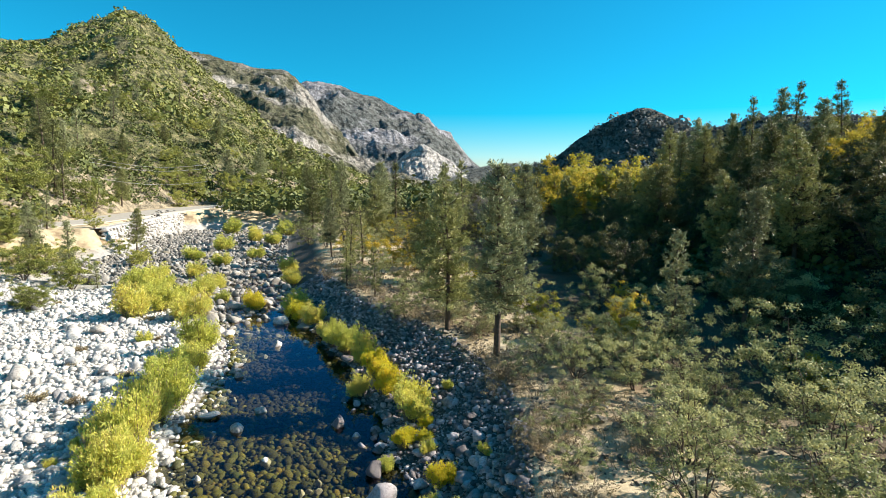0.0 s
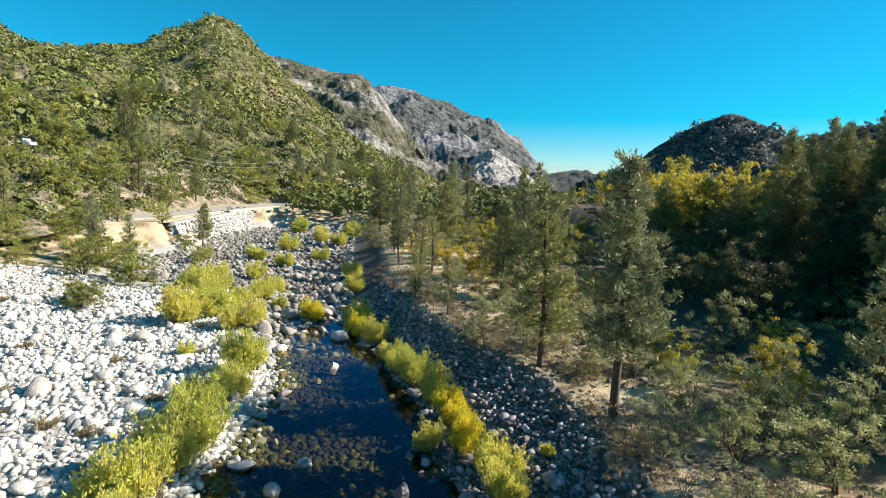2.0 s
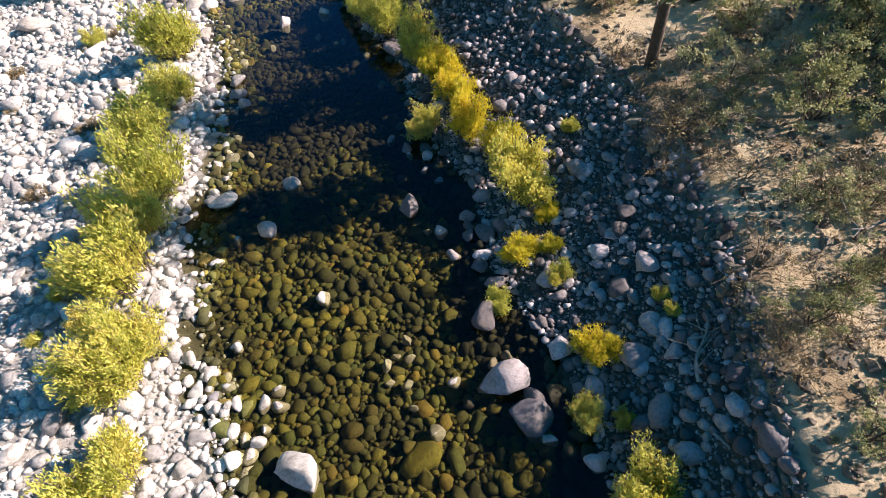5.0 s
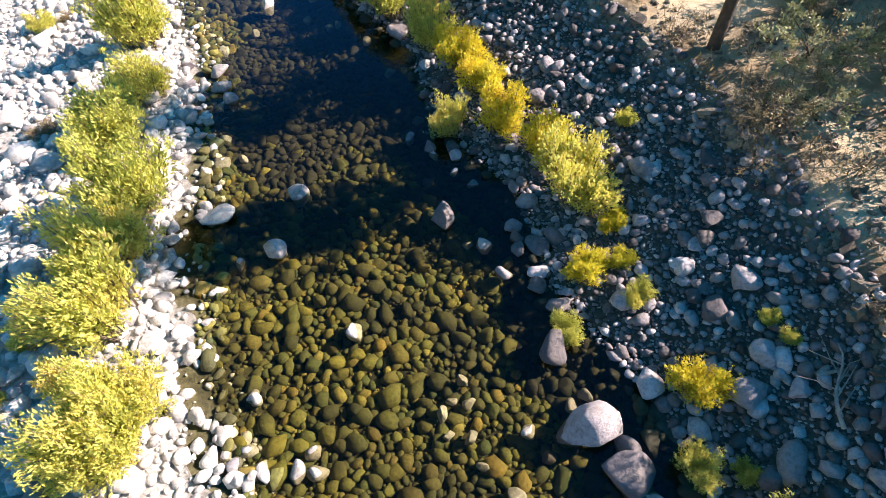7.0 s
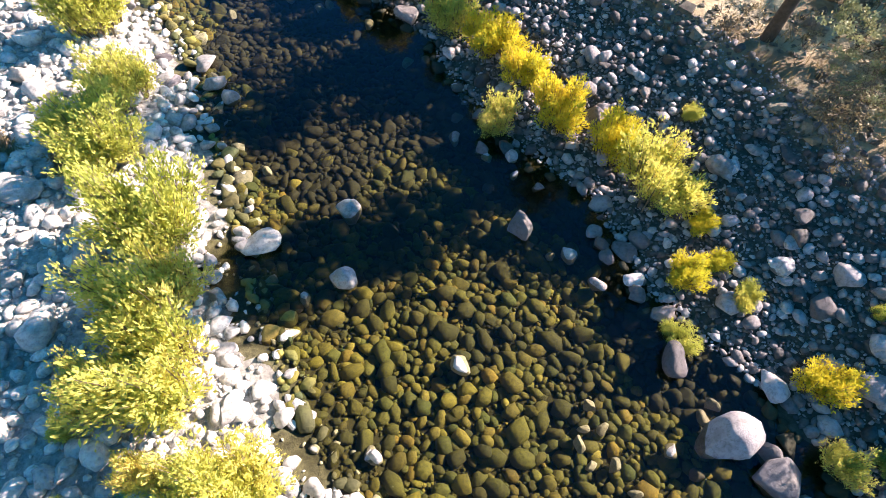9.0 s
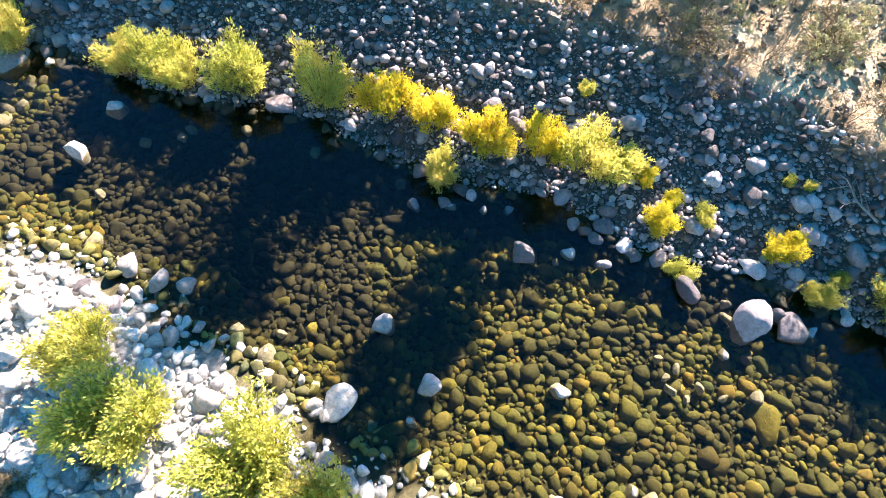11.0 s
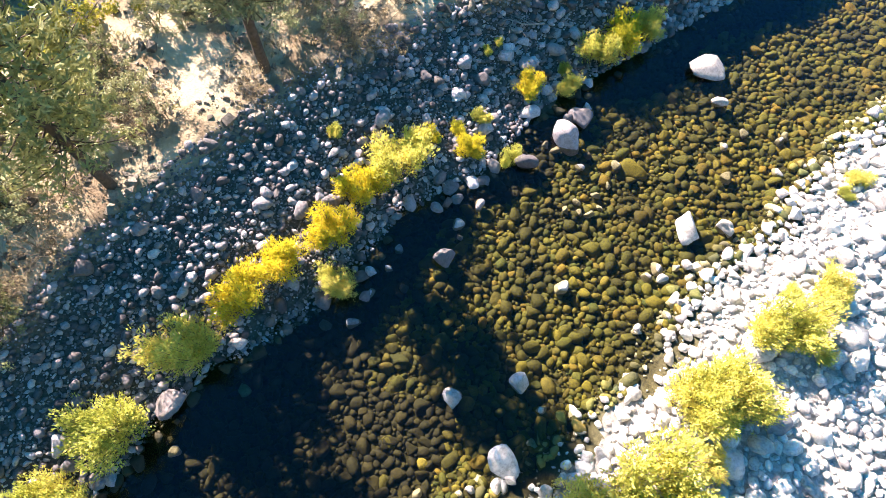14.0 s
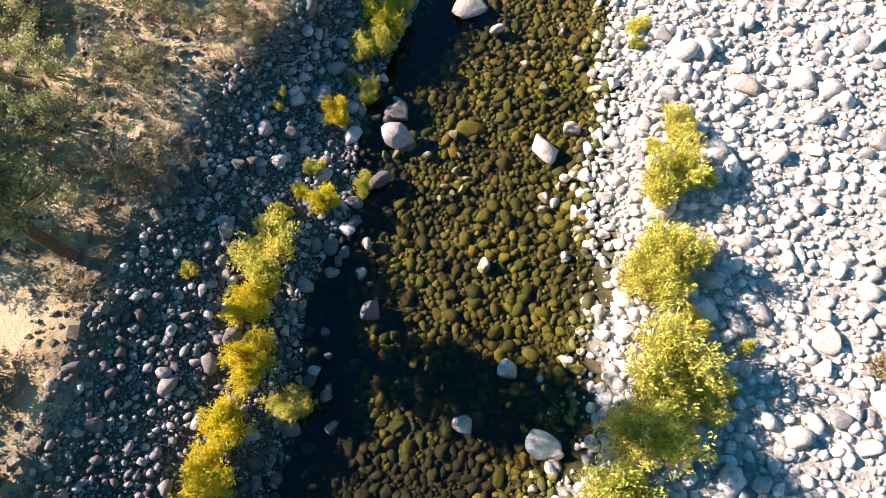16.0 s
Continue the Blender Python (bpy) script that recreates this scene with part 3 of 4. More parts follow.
# Stones whose colour takes the dark of deep water and bank shade.
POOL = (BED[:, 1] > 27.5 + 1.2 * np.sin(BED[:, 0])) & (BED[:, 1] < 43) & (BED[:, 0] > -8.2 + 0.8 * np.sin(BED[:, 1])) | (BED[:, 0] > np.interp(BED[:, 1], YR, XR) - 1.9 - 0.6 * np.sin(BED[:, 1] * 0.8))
lay_stones(bed, BED[~POOL], M_ALGAE, M_ALGAE_I, (-9, -3.4, 15, 27), 12, 0.2, rest_label="algae-coated cobbles under water", flat=0.85)
lay_stones(bed, BED[POOL], M_ALGAE, M_POOL_SHADE_I, (0, 0, 0, 0), 15, 0.25, rest="silted_cobbles", rest_label="pool cobbles with the dark of deep water and shade in their colour", flat=0.85)
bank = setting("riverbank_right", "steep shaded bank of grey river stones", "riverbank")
lay_stones(bank, scatter(22000, place_right, lambda r, n: np.clip(r.lognormal(-2.74, 0.62, n), 0.045, 0.5), 0.5, 3), M_GREY, M_GREY_I, (-0.6, 3.6, 12, 32), 13, 0.25, rest_label="shaded grey granite stones")
upstream = setting("rapids", "boulder-strewn shallow rapids upstream", "rapids")
lay_stones(upstream, scatter(6000, place_up, lambda r, n: np.clip(r.lognormal(-1.15, 0.42, n), 0.18, 1.0), 0.58, 4), M_GREY, M_RAPID_I, (0, 0, 0, 0), 14, 0.2, rest_label="dark and pale boulders in shallow water", big=0.4)


# ---- boulders ----
BOULDER_SHAPES = [boulder_arrays(20 + i) for i in range(9)]
BOULDERS_WET = [(-9.67, 26.66, 0.68), (-6.95, 26.65, 0.47), (-8.06, 24.42, 0.47), (-9.21, 24.45, 0.24), (-6.23, 20.72, 0.34), (-7.45, 15.06, 0.83), (-10.3, 22.48, 0.26), (-2.61, 8.11, 1.01), (-10.22, 26.84, 0.3)]
BOULDERS_WET += [(-1.73, 22.22, 0.33), (-2.13, 22.48, 0.22), (-3.99, 40.43, 0.47), (-8.41, 13.82, 0.39), (-4.62, 17.61, 0.26), (-3.83, 18.25, 0.25), (-4.14, 16.73, 0.24), (-2.76, 16.37, 0.31), (-8.64, 13.79, 0.36)]
BOULDERS_WET += [(-9.55, 13.94, 0.26), (-10.1, 14.5, 0.26), (-8, 17.26, 0.3), (-8.48, 17.41, 0.3), (-8.69, 16.21, 0.28), (-7.98, 17.79, 0.27), (-8.46, 16.62, 0.23), (-9.26, 19.66, 0.24), (-6.98, 11.79, 0.33)]
BOULDERS_WET += [(-9.45, 10.82, 0.3), (-8.17, 9.87, 0.28), (-6, 9.37, 0.29), (-4.2, 9.03, 0.4), (-7.24, 8.48, 0.26), (-7.2, 7.96, 0.24), (-8.92, 10.62, 0.3), (-5.86, 10.65, 0.28), (-10.16, 12.37, 0.24)]
BOULDERS_WET += [(-9.57, 30.95, 0.23), (-8.6, 29.54, 0.22), (-9.62, 28.11, 0.18), (-10.08, 27.32, 0.27), (-3.33, 37.34, 0.26), (-3.74, 37.47, 0.24), (-4.58, 38.55, 0.29), (-2.37, 35.42, 0.26), (-2.01, 32.45, 0.29)]
BOULDERS_WET += [(-7.18, 38.52, 0.24), (-0.68, 13.97, 0.3), (-4.67, 17, 0.19), (-4.08, 15.99, 0.21), (-3.87, 17.61, 0.21), (-4.28, 17.82, 0.18), (-9.28, 19.74, 0.23), (-9.51, 17.63, 0.22), (-10.02, 19.04, 0.2)]
BOULDERS_WET += [(-3.67, 15.07, 0.3), (-6.2, 40.11, 0.58)]
BOULDERS_EDGE = [(-2.51, 23.62, 0.62), (-1.35, 16, 0.91), (2.8, 17.38, 0.48), (3.04, 15.75, 0.44), (1.96, 16.09, 0.42), (3.06, 14.73, 0.38), (-0.76, 15.11, 0.41), (-1.05, 14.57, 0.72), (-1.22, 18.13, 0.56)]
BOULDERS_EDGE += [(0.63, 16.34, 0.55), (-0.21, 21.46, 0.45), (-0.78, 21.55, 0.3), (1.88, 26, 0.49), (2.3, 26.11, 0.34), (-1.02, 28.27, 0.49), (-0.87, 34.55, 0.68), (-1.13, 26.6, 0.37), (-1.9, 26.97, 0.36)]
BOULDERS_EDGE += [(-2.44, 27.92, 0.31), (2.79, 18.62, 0.41), (3.42, 19.03, 0.34), (-0.82, 20.06, 0.34), (-0.54, 20.6, 0.38), (-0.58, 31.64, 0.36), (-1.89, 26.76, 0.27), (-1.23, 26.19, 0.28), (-1.05, 24.78, 0.24)]
BOULDERS_EDGE += [(-1.49, 25.57, 0.23), (2.67, 18.77, 0.33), (2.59, 17.85, 0.38), (2.67, 18.65, 0.31), (-0.72, 20.27, 0.33), (-0.7, 22.01, 0.31), (-0.56, 22.43, 0.33), (2.98, 23.75, 0.36), (3.81, 26.27, 0.31)]
BOULDERS_EDGE += [(4.52, 21.93, 0.29), (4.03, 19.49, 0.38), (3.46, 24.63, 0.31), (3.19, 27.38, 0.28), (-0.98, 16.73, 0.23), (-1.45, 16.59, 0.26), (-2.52, 15.61, 0.22), (2.89, 17.94, 0.27), (-10.27, 36.11, 0.41)]
BOULDERS_EDGE += [(-10.3, 34.74, 0.39), (-0.52, 19.36, 0.36), (-1.53, 20.96, 0.32), (0.16, 12.98, 0.33), (-1.86, 28.79, 0.28), (-2.44, 25.6, 0.24), (2.29, 15.24, 0.53), (3.78, 13.48, 0.42), (4.95, 21.17, 0.4)]
BOULDERS_BAR = [(-11.9, 22.19, 0.53), (-11.3, 25.43, 0.36), (-11.43, 25.22, 0.31), (-11.26, 26.21, 0.34), (-10.76, 16.05, 0.46), (-10.32, 16.84, 0.39), (-9.88, 17.68, 0.34), (-10.72, 19.62, 0.32), (-10.18, 18.91, 0.29)]
BOULDERS_BAR += [(-12.22, 11.39, 0.48), (-11.65, 8.42, 0.58), (-13.57, 12.3, 0.38), (-14.84, 6.99, 0.43), (-15.52, 22.56, 0.35), (-17.08, 24.89, 0.46), (-15.07, 22.87, 0.39), (-15.29, 10.43, 0.67), (-15.96, 20.39, 0.4)]
BOULDERS_BAR += [(-18.41, 20.84, 0.59), (-8.99, 35.44, 0.53), (-8.99, 34.14, 0.45), (-9.71, 34.41, 0.35), (-9.71, 31.91, 0.28), (-10.7, 40.81, 0.54), (-11.66, 23.94, 0.4), (-17.26, 34.89, 0.7), (-15.37, 31.33, 0.74)]
BOULDERS_BAR += [(-14.83, 36.77, 0.63), (-11.37, 27.37, 0.38), (-8.63, 33.23, 0.4), (-20.76, 45.22, 1), (-7.7, 56.05, 1.3), (-5.96, 47.59, 0.92), (-11.09, 56.03, 1.19), (-4.85, 58.69, 1.08), (-22.68, 34.83, 1)]
BOULDERS_BAR += [(-16.16, 49.5, 1)]


def build_boulders(rows, material, label, seed):
    r = np.random.default_rng(seed)
    shapes = [mesh_of("boulder", v, f, material, True) for v, f in BOULDER_SHAPES]
    for x, y, s in rows:
        s = s * 0.9
        z = float(height(x, y))
        ob = new("boulder", shapes[int(r.integers(len(shapes)))])
        lift = max(z + 0.28 * s, 0.05 + 0.02 * s) if z < 0 else z + 0.28 * s
        k = s * 1.12
        up = k * (1.0 if z > -0.1 else min(1.5, max(1.0, (lift - z + 0.2 * s) / (0.75 * k))))
        lift = lift if z > -0.1 else min(lift, z + 0.72 * up)
        ob.matrix_basis = Matrix.LocRotScale((x, y, lift), Euler((r.normal() * 0.12, r.normal() * 0.12, r.uniform(0, 6.28))), (k, k, up))
        tagged(ob, label, "boulder", "boulders along the river")


SUNKEN = [(-4.23, 14.58, 0.74), (-5.54, 13.52, 0.5), (-5.15, 28.12, 0.42), (-4.64, 27.29, 0.51), (-5.01, 22.91, 0.43), (-6.62, 29.41, 0.35), (-1.88, 20.97, 0.44), (-5.55, 15.71, 0.33), (-1.55, 14.32, 0.29), (-5.82, 26.25, 0.36), (-8.89, 22.43, 0.32), (-4.7, 20.03, 0.31), (-4.77, 21.52, 0.35), (-6.04, 36.85, 0.36), (-7.55, 30.26, 0.34), (-7.9, 28.85, 0.32), (-6.87, 23.94, 0.31), (-6.49, 24.17, 0.42), (-2.15, 13.25, 0.44), (-2.73, 10.29, 0.48)]
build_boulders(BOULDERS_WET, M_BOULDER, "rounded pale granite boulder standing in shallow water", 31)
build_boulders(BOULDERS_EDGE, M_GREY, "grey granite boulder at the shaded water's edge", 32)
build_boulders(BOULDERS_BAR, M_BOULDER, "sun-bleached granite boulder on the cobble bar", 33)

for n_, (x, y, s) in enumerate(SUNKEN):
    v, f = BOULDER_SHAPES[n_ % 9]
    ob = new("sunken_boulder", mesh_of("sunken_boulder", v, f, M_ALGAE, True))
    z = float(height(x, y))
    ob.matrix_basis = Matrix.LocRotScale((x, y, z + 0.12 * s), Euler((0.1, -0.1, n_ * 1.3)), (s, s, min(s * 0.8, (-0.06 - z) / 0.75)))
    tagged(ob, "large algae-coated boulder lying under shallow water", "boulder", "sunken boulders")


# ---- plants ----
def make_willow(seed, leafy, height_=1.7, spread=1.0, count=12000):
    """A willow bush: a few leaning lobes of fanned stems, with narrow leaves along side twigs."""
    r = np.random.default_rng(seed)
    ob = new("willow_bush")
    stems, mids, ways = [], [], []
    lobes = [(k * 1.05 + r.normal() * 0.4, r.uniform(0.25, 0.8) * spread, r.uniform(0.62, 1.12)) for k in range(6)]
    tips = 110
    for i in range(tips):
        la, lo, lh = lobes[i % 6]
        a, t = r.uniform(0, 2 * np.pi), r.uniform(0, 1) ** 0.6
        reach = 0.5 * t * spread * r.uniform(0.7, 1.15)
        top = height_ * lh * (1.05 - 0.5 * t * t) * r.uniform(0.7, 1.12)
        foot = np.array([lo * 0.6 * math.cos(la) + 0.12 * math.cos(a), lo * 0.6 * math.sin(la) + 0.12 * math.sin(a), -0.15])
        tip = np.array([lo * math.cos(la) + reach * math.cos(a), lo * math.sin(la) + reach * math.sin(a), top])
        s = np.linspace(0, 1, 5)[:, None]
        line = foot + (tip - foot) * s + np.array([0, 0, 0.2]) * np.sin(s * np.pi)
        stems.append(tube(line, np.linspace(0.018, 0.004, 5), 3))
        k = count // tips
        u = np.repeat(r.uniform(0.3, 1.04, (k // 8 + 1, 1)), 8, 0)[:k]
        c = foot + (tip - foot) * u + np.array([0, 0, 0.2]) * np.sin(np.clip(u, 0, 1) * np.pi)
        side = np.repeat(r.normal(size=(k // 8 + 1, 3)) * 0.1, 8, 0)[:k]
        mids.append(c + side + r.normal(size=(k, 3)) * 0.045)
        ways.append(np.repeat(((tip - foot) / np.linalg.norm(tip - foot))[None], k, 0) + side * 3)
    part("branchwork", mesh_of("branchwork", *stacked(stems), M_TWIG), ob, "thin tan stems")
    part("foliage", mesh_of("foliage", *leaves(np.concatenate(mids), 0.1, 0.34, r, np.concatenate(ways)), leafy), ob)
    return ob


def make_pine(seed, leafy, h=12.0, crown_from=0.25, width=2.2, whorls=26, per=5, open_=0.8, tuft=11):
    r = np.random.default_rng(seed)
    ob = new("pine_tree")
    s = np.linspace(0, 1, 12)
    bend = np.stack([0.25 * np.sin(s * 3 + seed), 0.2 * np.sin(s * 2.3 + 2 * seed), s * h - 0.3], 1)
    bend[:, :2] -= bend[0, :2]
    chunks = [tube(bend, h * 0.017 * (1 - s) ** 0.8 + 0.015, 8)]
    cs, ws = [], []
    for i in range(whorls):
        f = crown_from + (1 - crown_from) * (i + r.uniform(-0.3, 0.3)) / whorls
        f = min(max(f, crown_from), 0.985)
        base = np.array([np.interp(f, s, bend[:, k]) for k in range(3)])
        g = (f - crown_from) / (1 - crown_from)
        reach = width * (0.55 + 0.6 * math.sin(min(g * 2.4 + 0.35, math.pi * 0.5))) * (1 - g) ** 0.75 + 0.22
        for j in range(per):
            if r.uniform() > open_:
                continue
            a = r.uniform(0, 2 * np.pi)
            ln = reach * r.uniform(0.55, 1.15)
            rise = r.uniform(-0.15, 0.4) + 0.35 * g
            tip = base + np.array([math.cos(a), math.sin(a), rise]) * ln
            u = np.linspace(0, 1, 4)[:, None]
            line = base + (tip - base) * u + np.array([0, 0, -0.12 * ln]) * np.sin(u * np.pi)
            chunks.append(tube(line, np.linspace(0.045, 0.008, 4) * (h / 12), 3))
            n = max(3, int(ln * 5.0))
            t = r.uniform(0.3, 1.05, (n, 1))
            c = base + (tip - base) * t + np.array([0, 0, -0.12 * ln]) * np.sin(t * np.pi) + r.normal(size=(n, 3)) * 0.16
            w = (tip - base) / np.linalg.norm(tip - base) + np.array([0, 0, 0.5])
            cs.append(np.repeat(c, tuft, 0) + r.normal(size=(n * tuft, 3)) * 0.095)
            ws.append(np.repeat(w[None], n * tuft, 0))
    part("trunk", mesh_of("trunk", *stacked(chunks), M_BARK, True), ob)
    c, w = np.concatenate(cs), np.concatenate(ws)
    w = w + 0.9 * r.normal(size=w.shape)
    part("crown", mesh_of("crown", *leaves(c, 0.31, 0.2, r, w), leafy), ob)
    return ob


def make_oak(seed, leafy, h=4.2, width=1.7, clusters=105, per=48, leaf=0.115, name="oak_tree", bare=0.0):
    """A many-stemmed tree: crooked limbs, and leaf clumps about their ends."""
    r = np.random.default_rng(seed)
    ob = new(name)
    chunks, tips = [], []
    limbs = 4 + int(r.integers(3))
    for i in range(limbs):
        a = 2 * np.pi * i / limbs + r.normal() * 0.4
        p = np.array([0.06 * math.cos(a), 0.06 * math.sin(a), -0.25])
        d = np.array([math.cos(a) * 0.45, math.sin(a) * 0.45, 1.0])
        rad, line, rads = h * 0.016, [p.copy()], [h * 0.02]
        for k in range(6):
            d = d + r.normal(size=3) * 0.28
            d[2] = max(d[2], 0.25)
            p = p + d / np.linalg.norm(d) * h * 0.15
            rad *= 0.78
            line.append(p.copy())
            rads.append(rad)
            if k >= 1:
                for _ in range(3):
                    q = p + r.normal(size=3) * np.array([width * 0.36, width * 0.36, h * 0.12]) + np.array([math.cos(a), math.sin(a), 0.4]) * width * 0.16
                    chunks.append(tube(np.stack([p, (p + q) / 2 + r.normal(size=3) * 0.1, q]), [rad * 0.6, rad * 0.4, 0.008], 3))
                    tips.append(q)
        chunks.append(tube(np.array(line), rads, 6))
        tips.append(p)
    tips = np.array(tips)
    part("trunk", mesh_of("trunk", *stacked(chunks), M_BARK if not bare else M_TWIG, True), ob)
    c = tips[r.integers(len(tips), size=clusters)] + r.normal(size=(clusters, 3)) * np.array([0.3, 0.3, 0.24]) * width * 0.22
    c = np.repeat(c, per, 0) + r.normal(size=(clusters * per, 3)) * np.array([0.15, 0.15, 0.1]) * (width / 1.9)
    c[:, 2] = np.maximum(c[:, 2], 0.15)
    part("crown", mesh_of("crown", *leaves(c, leaf, 0.55, r), leafy), ob)
    return ob


def put(kind, x, y, s=1.0, turn=0.0, tall=1.0, label="", category="", group="", z=None, r=rng):
    zz = float(height(x, y)) if z is None else z
    if category == "bush":
        s = s * 1.32
    m = Matrix.LocRotScale((x, y, zz), Euler((0, 0, turn)), (s, s, s * tall))
    ob = copy_thing(kind, m)
    return tagged(ob, label, category, group)


def gone(obs):
    for ob in obs:
        for o in (*ob.children_recursive, ob):
            bpy.data.objects.remove(o)


def on_grid(grid, u, w):
    i, j = min(int(u * (grid.shape[0] - 3)), grid.shape[0] - 4), min(int(w * (grid.shape[1] - 1)), grid.shape[1] - 2)
    return grid[i, j]


WILLOWS = [make_willow(40 + i, M_WILLOW, 1.5 + 0.12 * i, 1.05) for i in range(4)]
WILLOWS_Y = [make_willow(50 + i, M_WILLOW_Y, 1.5, 0.9, 10000) for i in range(2)]
LOW = [make_willow(60 + i, M_DRY, 0.7, 0.6, 1300) for i in range(2)]
# bushes along the bar: x, y, half width
for i, (x, y, s) in enumerate([(-12.69, 13.34, 0.71), (-12.37, 15.82, 0.99), (-12.7, 19.41, 1), (-12.12, 20.37, 0.92), (-13.88, 21.36, 0.53), (-12.8, 23.6, 1.27), (-14.43, 23.86, 0.72), (-12.52, 25.68, 1.06), (-12.11, 27.79, 1.22), (-12.82, 31.92, 1.22), (-11.85, 34.1, 0.88), (-11.89, 38.41, 1.15), (-16.65, 41.77, 0.51), (-12.61, 19.93, 0.73), (-13.04, 19.02, 0.68), (-15.82, 21.78, 0.23), (-10.38, 8.03, 0.42), (-10.56, 9.04, 0.26), (-11.81, 14.31, 0.27), (-14.1, 15.48, 0.26), (-19.64, 50.8, 1.49), (-14.45, 49.71, 1.39), (-17.59, 53.63, 1.15), (-15.37, 23.38, 0.24)]):
    put(WILLOWS[i % 4], x, y, s, i * 1.7, 0.9 + 0.08 * (i % 3), "rounded willow bush with yellow-green autumn leaves", "bush", "willows on the cobble bar")
for i, (x, y, s) in enumerate([(-17.4, 56.0, 1.2), (-19.8, 58.5, 1.1), (-21.0, 62.5, 1.4), (-24.0, 66.5, 1.3), (-20.0, 66.0, 1.0), (-15.2, 61.5, 1.1), (-16.5, 58.8, 0.9), (-14.2, 66.0, 1.1), (-22.5, 72.0, 1.2), (-18.0, 74.0, 1.1), (-12.8, 58.5, 0.7),
        (-15.8, 84.0, 1.2), (-21.0, 90.0, 1.3), (-18.0, 104.0, 1.5), (-13.3, 122.0, 1.7), (-20.0, 138.0, 2.2), (-9.0, 118.0, 1.6), (-7.0, 135.0, 1.9), (-5.6, 75.0, 1.2), (-5.0, 66.0, 1.1), (-11.5, 96.0, 1.2)]):
    put(WILLOWS[(i + 1) % 4], x, y, s, i * 2.1, 0.85, "tangled willow thicket turning yellow by the rapids", "bush", "willows by the rapids")
# bushes at the foot of the shaded bank
BANK_WILLOWS = [(-1.78, 39.63, 0.79, 0), (-1.6, 38.55, 0.7, 0), (-0.89, 36.37, 0.85, 0), (0.1, 33.05, 0.88, 0), (0.57, 30.58, 0.8, 1), (0.91, 28.77, 0.69, 1), (0.73, 26.58, 0.75, 1), (-1.01, 27.55, 0.53, 0), (1.5, 24.5, 0.73, 1), (1.48, 22.56, 0.89, 0), (1.92, 20.89, 0.33, 1), (0.54, 19.89, 0.48, 1), (1.53, 19.68, 0.29, 1), (1.37, 18.53, 0.29, 0), (1.43, 15.72, 0.52, 1), (0.44, 14.21, 0.39, 0)]
BANK_WILLOWS += [(1.03, 11.89, 0.69, 0), (0.74, 10.58, 0.81, 1), (0.6, 9, 0.52, 0), (3.99, 24.1, 0.22, 0), (3.53, 16.41, 0.19, 0), (-0.63, 18.51, 0.35, 0), (1.27, 13.69, 0.22, 0), (3.54, 15.8, 0.17, 0), (4.07, 24.04, 0.21, 0), (-2.04, 41.21, 0.66, 0), (-3.21, 46.33, 0.85, 0), (-4.08, 50.63, 0.66, 1), (-8.97, 54.16, 1.02, 1), (-4.2, 48.5, 1, 1), (-4.6, 52, 1, 0)]
for i, (x, y, s, k) in enumerate(BANK_WILLOWS):
    pick = WILLOWS_Y[i % 2] if k else WILLOWS[i % 4]
    put(pick, x, y, s * 1.12, i * 1.3, 0.95, "bright yellow willow bush among grey stones" if k else "yellow-green willow bush among grey stones", "bush", "willows along the bank")
for i in range(46):
    y = rng.uniform(14, 62)
    put(LOW[i % 2], float(np.interp(y, YL, XL)) - rng.uniform(3.5, 24), y, rng.uniform(0.5, 1.1), i, 0.6, "tuft of dry tan grass between cobbles", "grass tuft", "dry tufts on the bar")

PINES = [make_pine(70, M_PINE, 11.2, 0.24, 2.6, 28, 7, 0.85), make_pine(71, M_GRAYPINE, 12.4, 0.3, 2.1, 32, 7, 0.85), make_pine(72, M_GRAYPINE, 10.0, 0.12, 1.6), make_pine(73, M_PINE, 12.0, 0.15, 1.8)]
OAKS = [make_oak(80 + i, M_OAK) for i in range(4)]
OAKS_SHADED = [make_oak(76 + i, M_OAK_SHADED) for i in range(3)]
SHRUBS = [make_oak(85 + i, M_SHRUB, 2.4, 1.5, 60, 44, 0.125, "shrub") for i in range(3)]
SUNNY = [make_oak(83 + 5 * i, M_BRIGHT, 4.4, 2.2, 130, 50, 0.17, "scrub_oak") for i in range(3)]
GOLDS = [make_oak(90 + i, M_GOLD, 3.6, 1.9, 130, 44, 0.15) for i in range(2)]
BRUSH = [make_oak(95 + i, M_DRY, 2.2, 1.5, 40, 14, 0.1, "brush", 1.0) for i in range(2)]
PINE_LABEL = "tall pine with a bare lower trunk on the terrace"
for i, (x, y, k, s) in enumerate([(6.2, 32.0, 0, 1.0), (7.4, 24.9, 1, 1.0), (17.4, 21.5, 2, 0.82), (25.0, 23.5, 1, 0.85), (2.6, 44.5, 3, 0.42), (0.6, 51.0, 3, 0.45), (1.5, 56.0, 3, 0.6), (9, 52, 0, 0.8), (13, 60, 1, 0.9),
        (4, 66, 3, 0.7), (17, 72, 3, 1.1), (0.5, 74, 1, 0.7), (8, 82, 0, 1.0), (20, 50, 1, 1.05), (22, 88, 3, 1.2), (2, 92, 3, 1.1), (12, 100, 1, 1.2), (28, 64, 3, 1.1), (-1, 112, 0, 1.2), (18, 118, 3, 1.3), (6, 128, 1, 1.3), (30, 104, 3, 1.3)]):
    put(PINES[k], x, y, s, i * 1.1, 1.0, PINE_LABEL, "pine tree", "pines on the terrace")
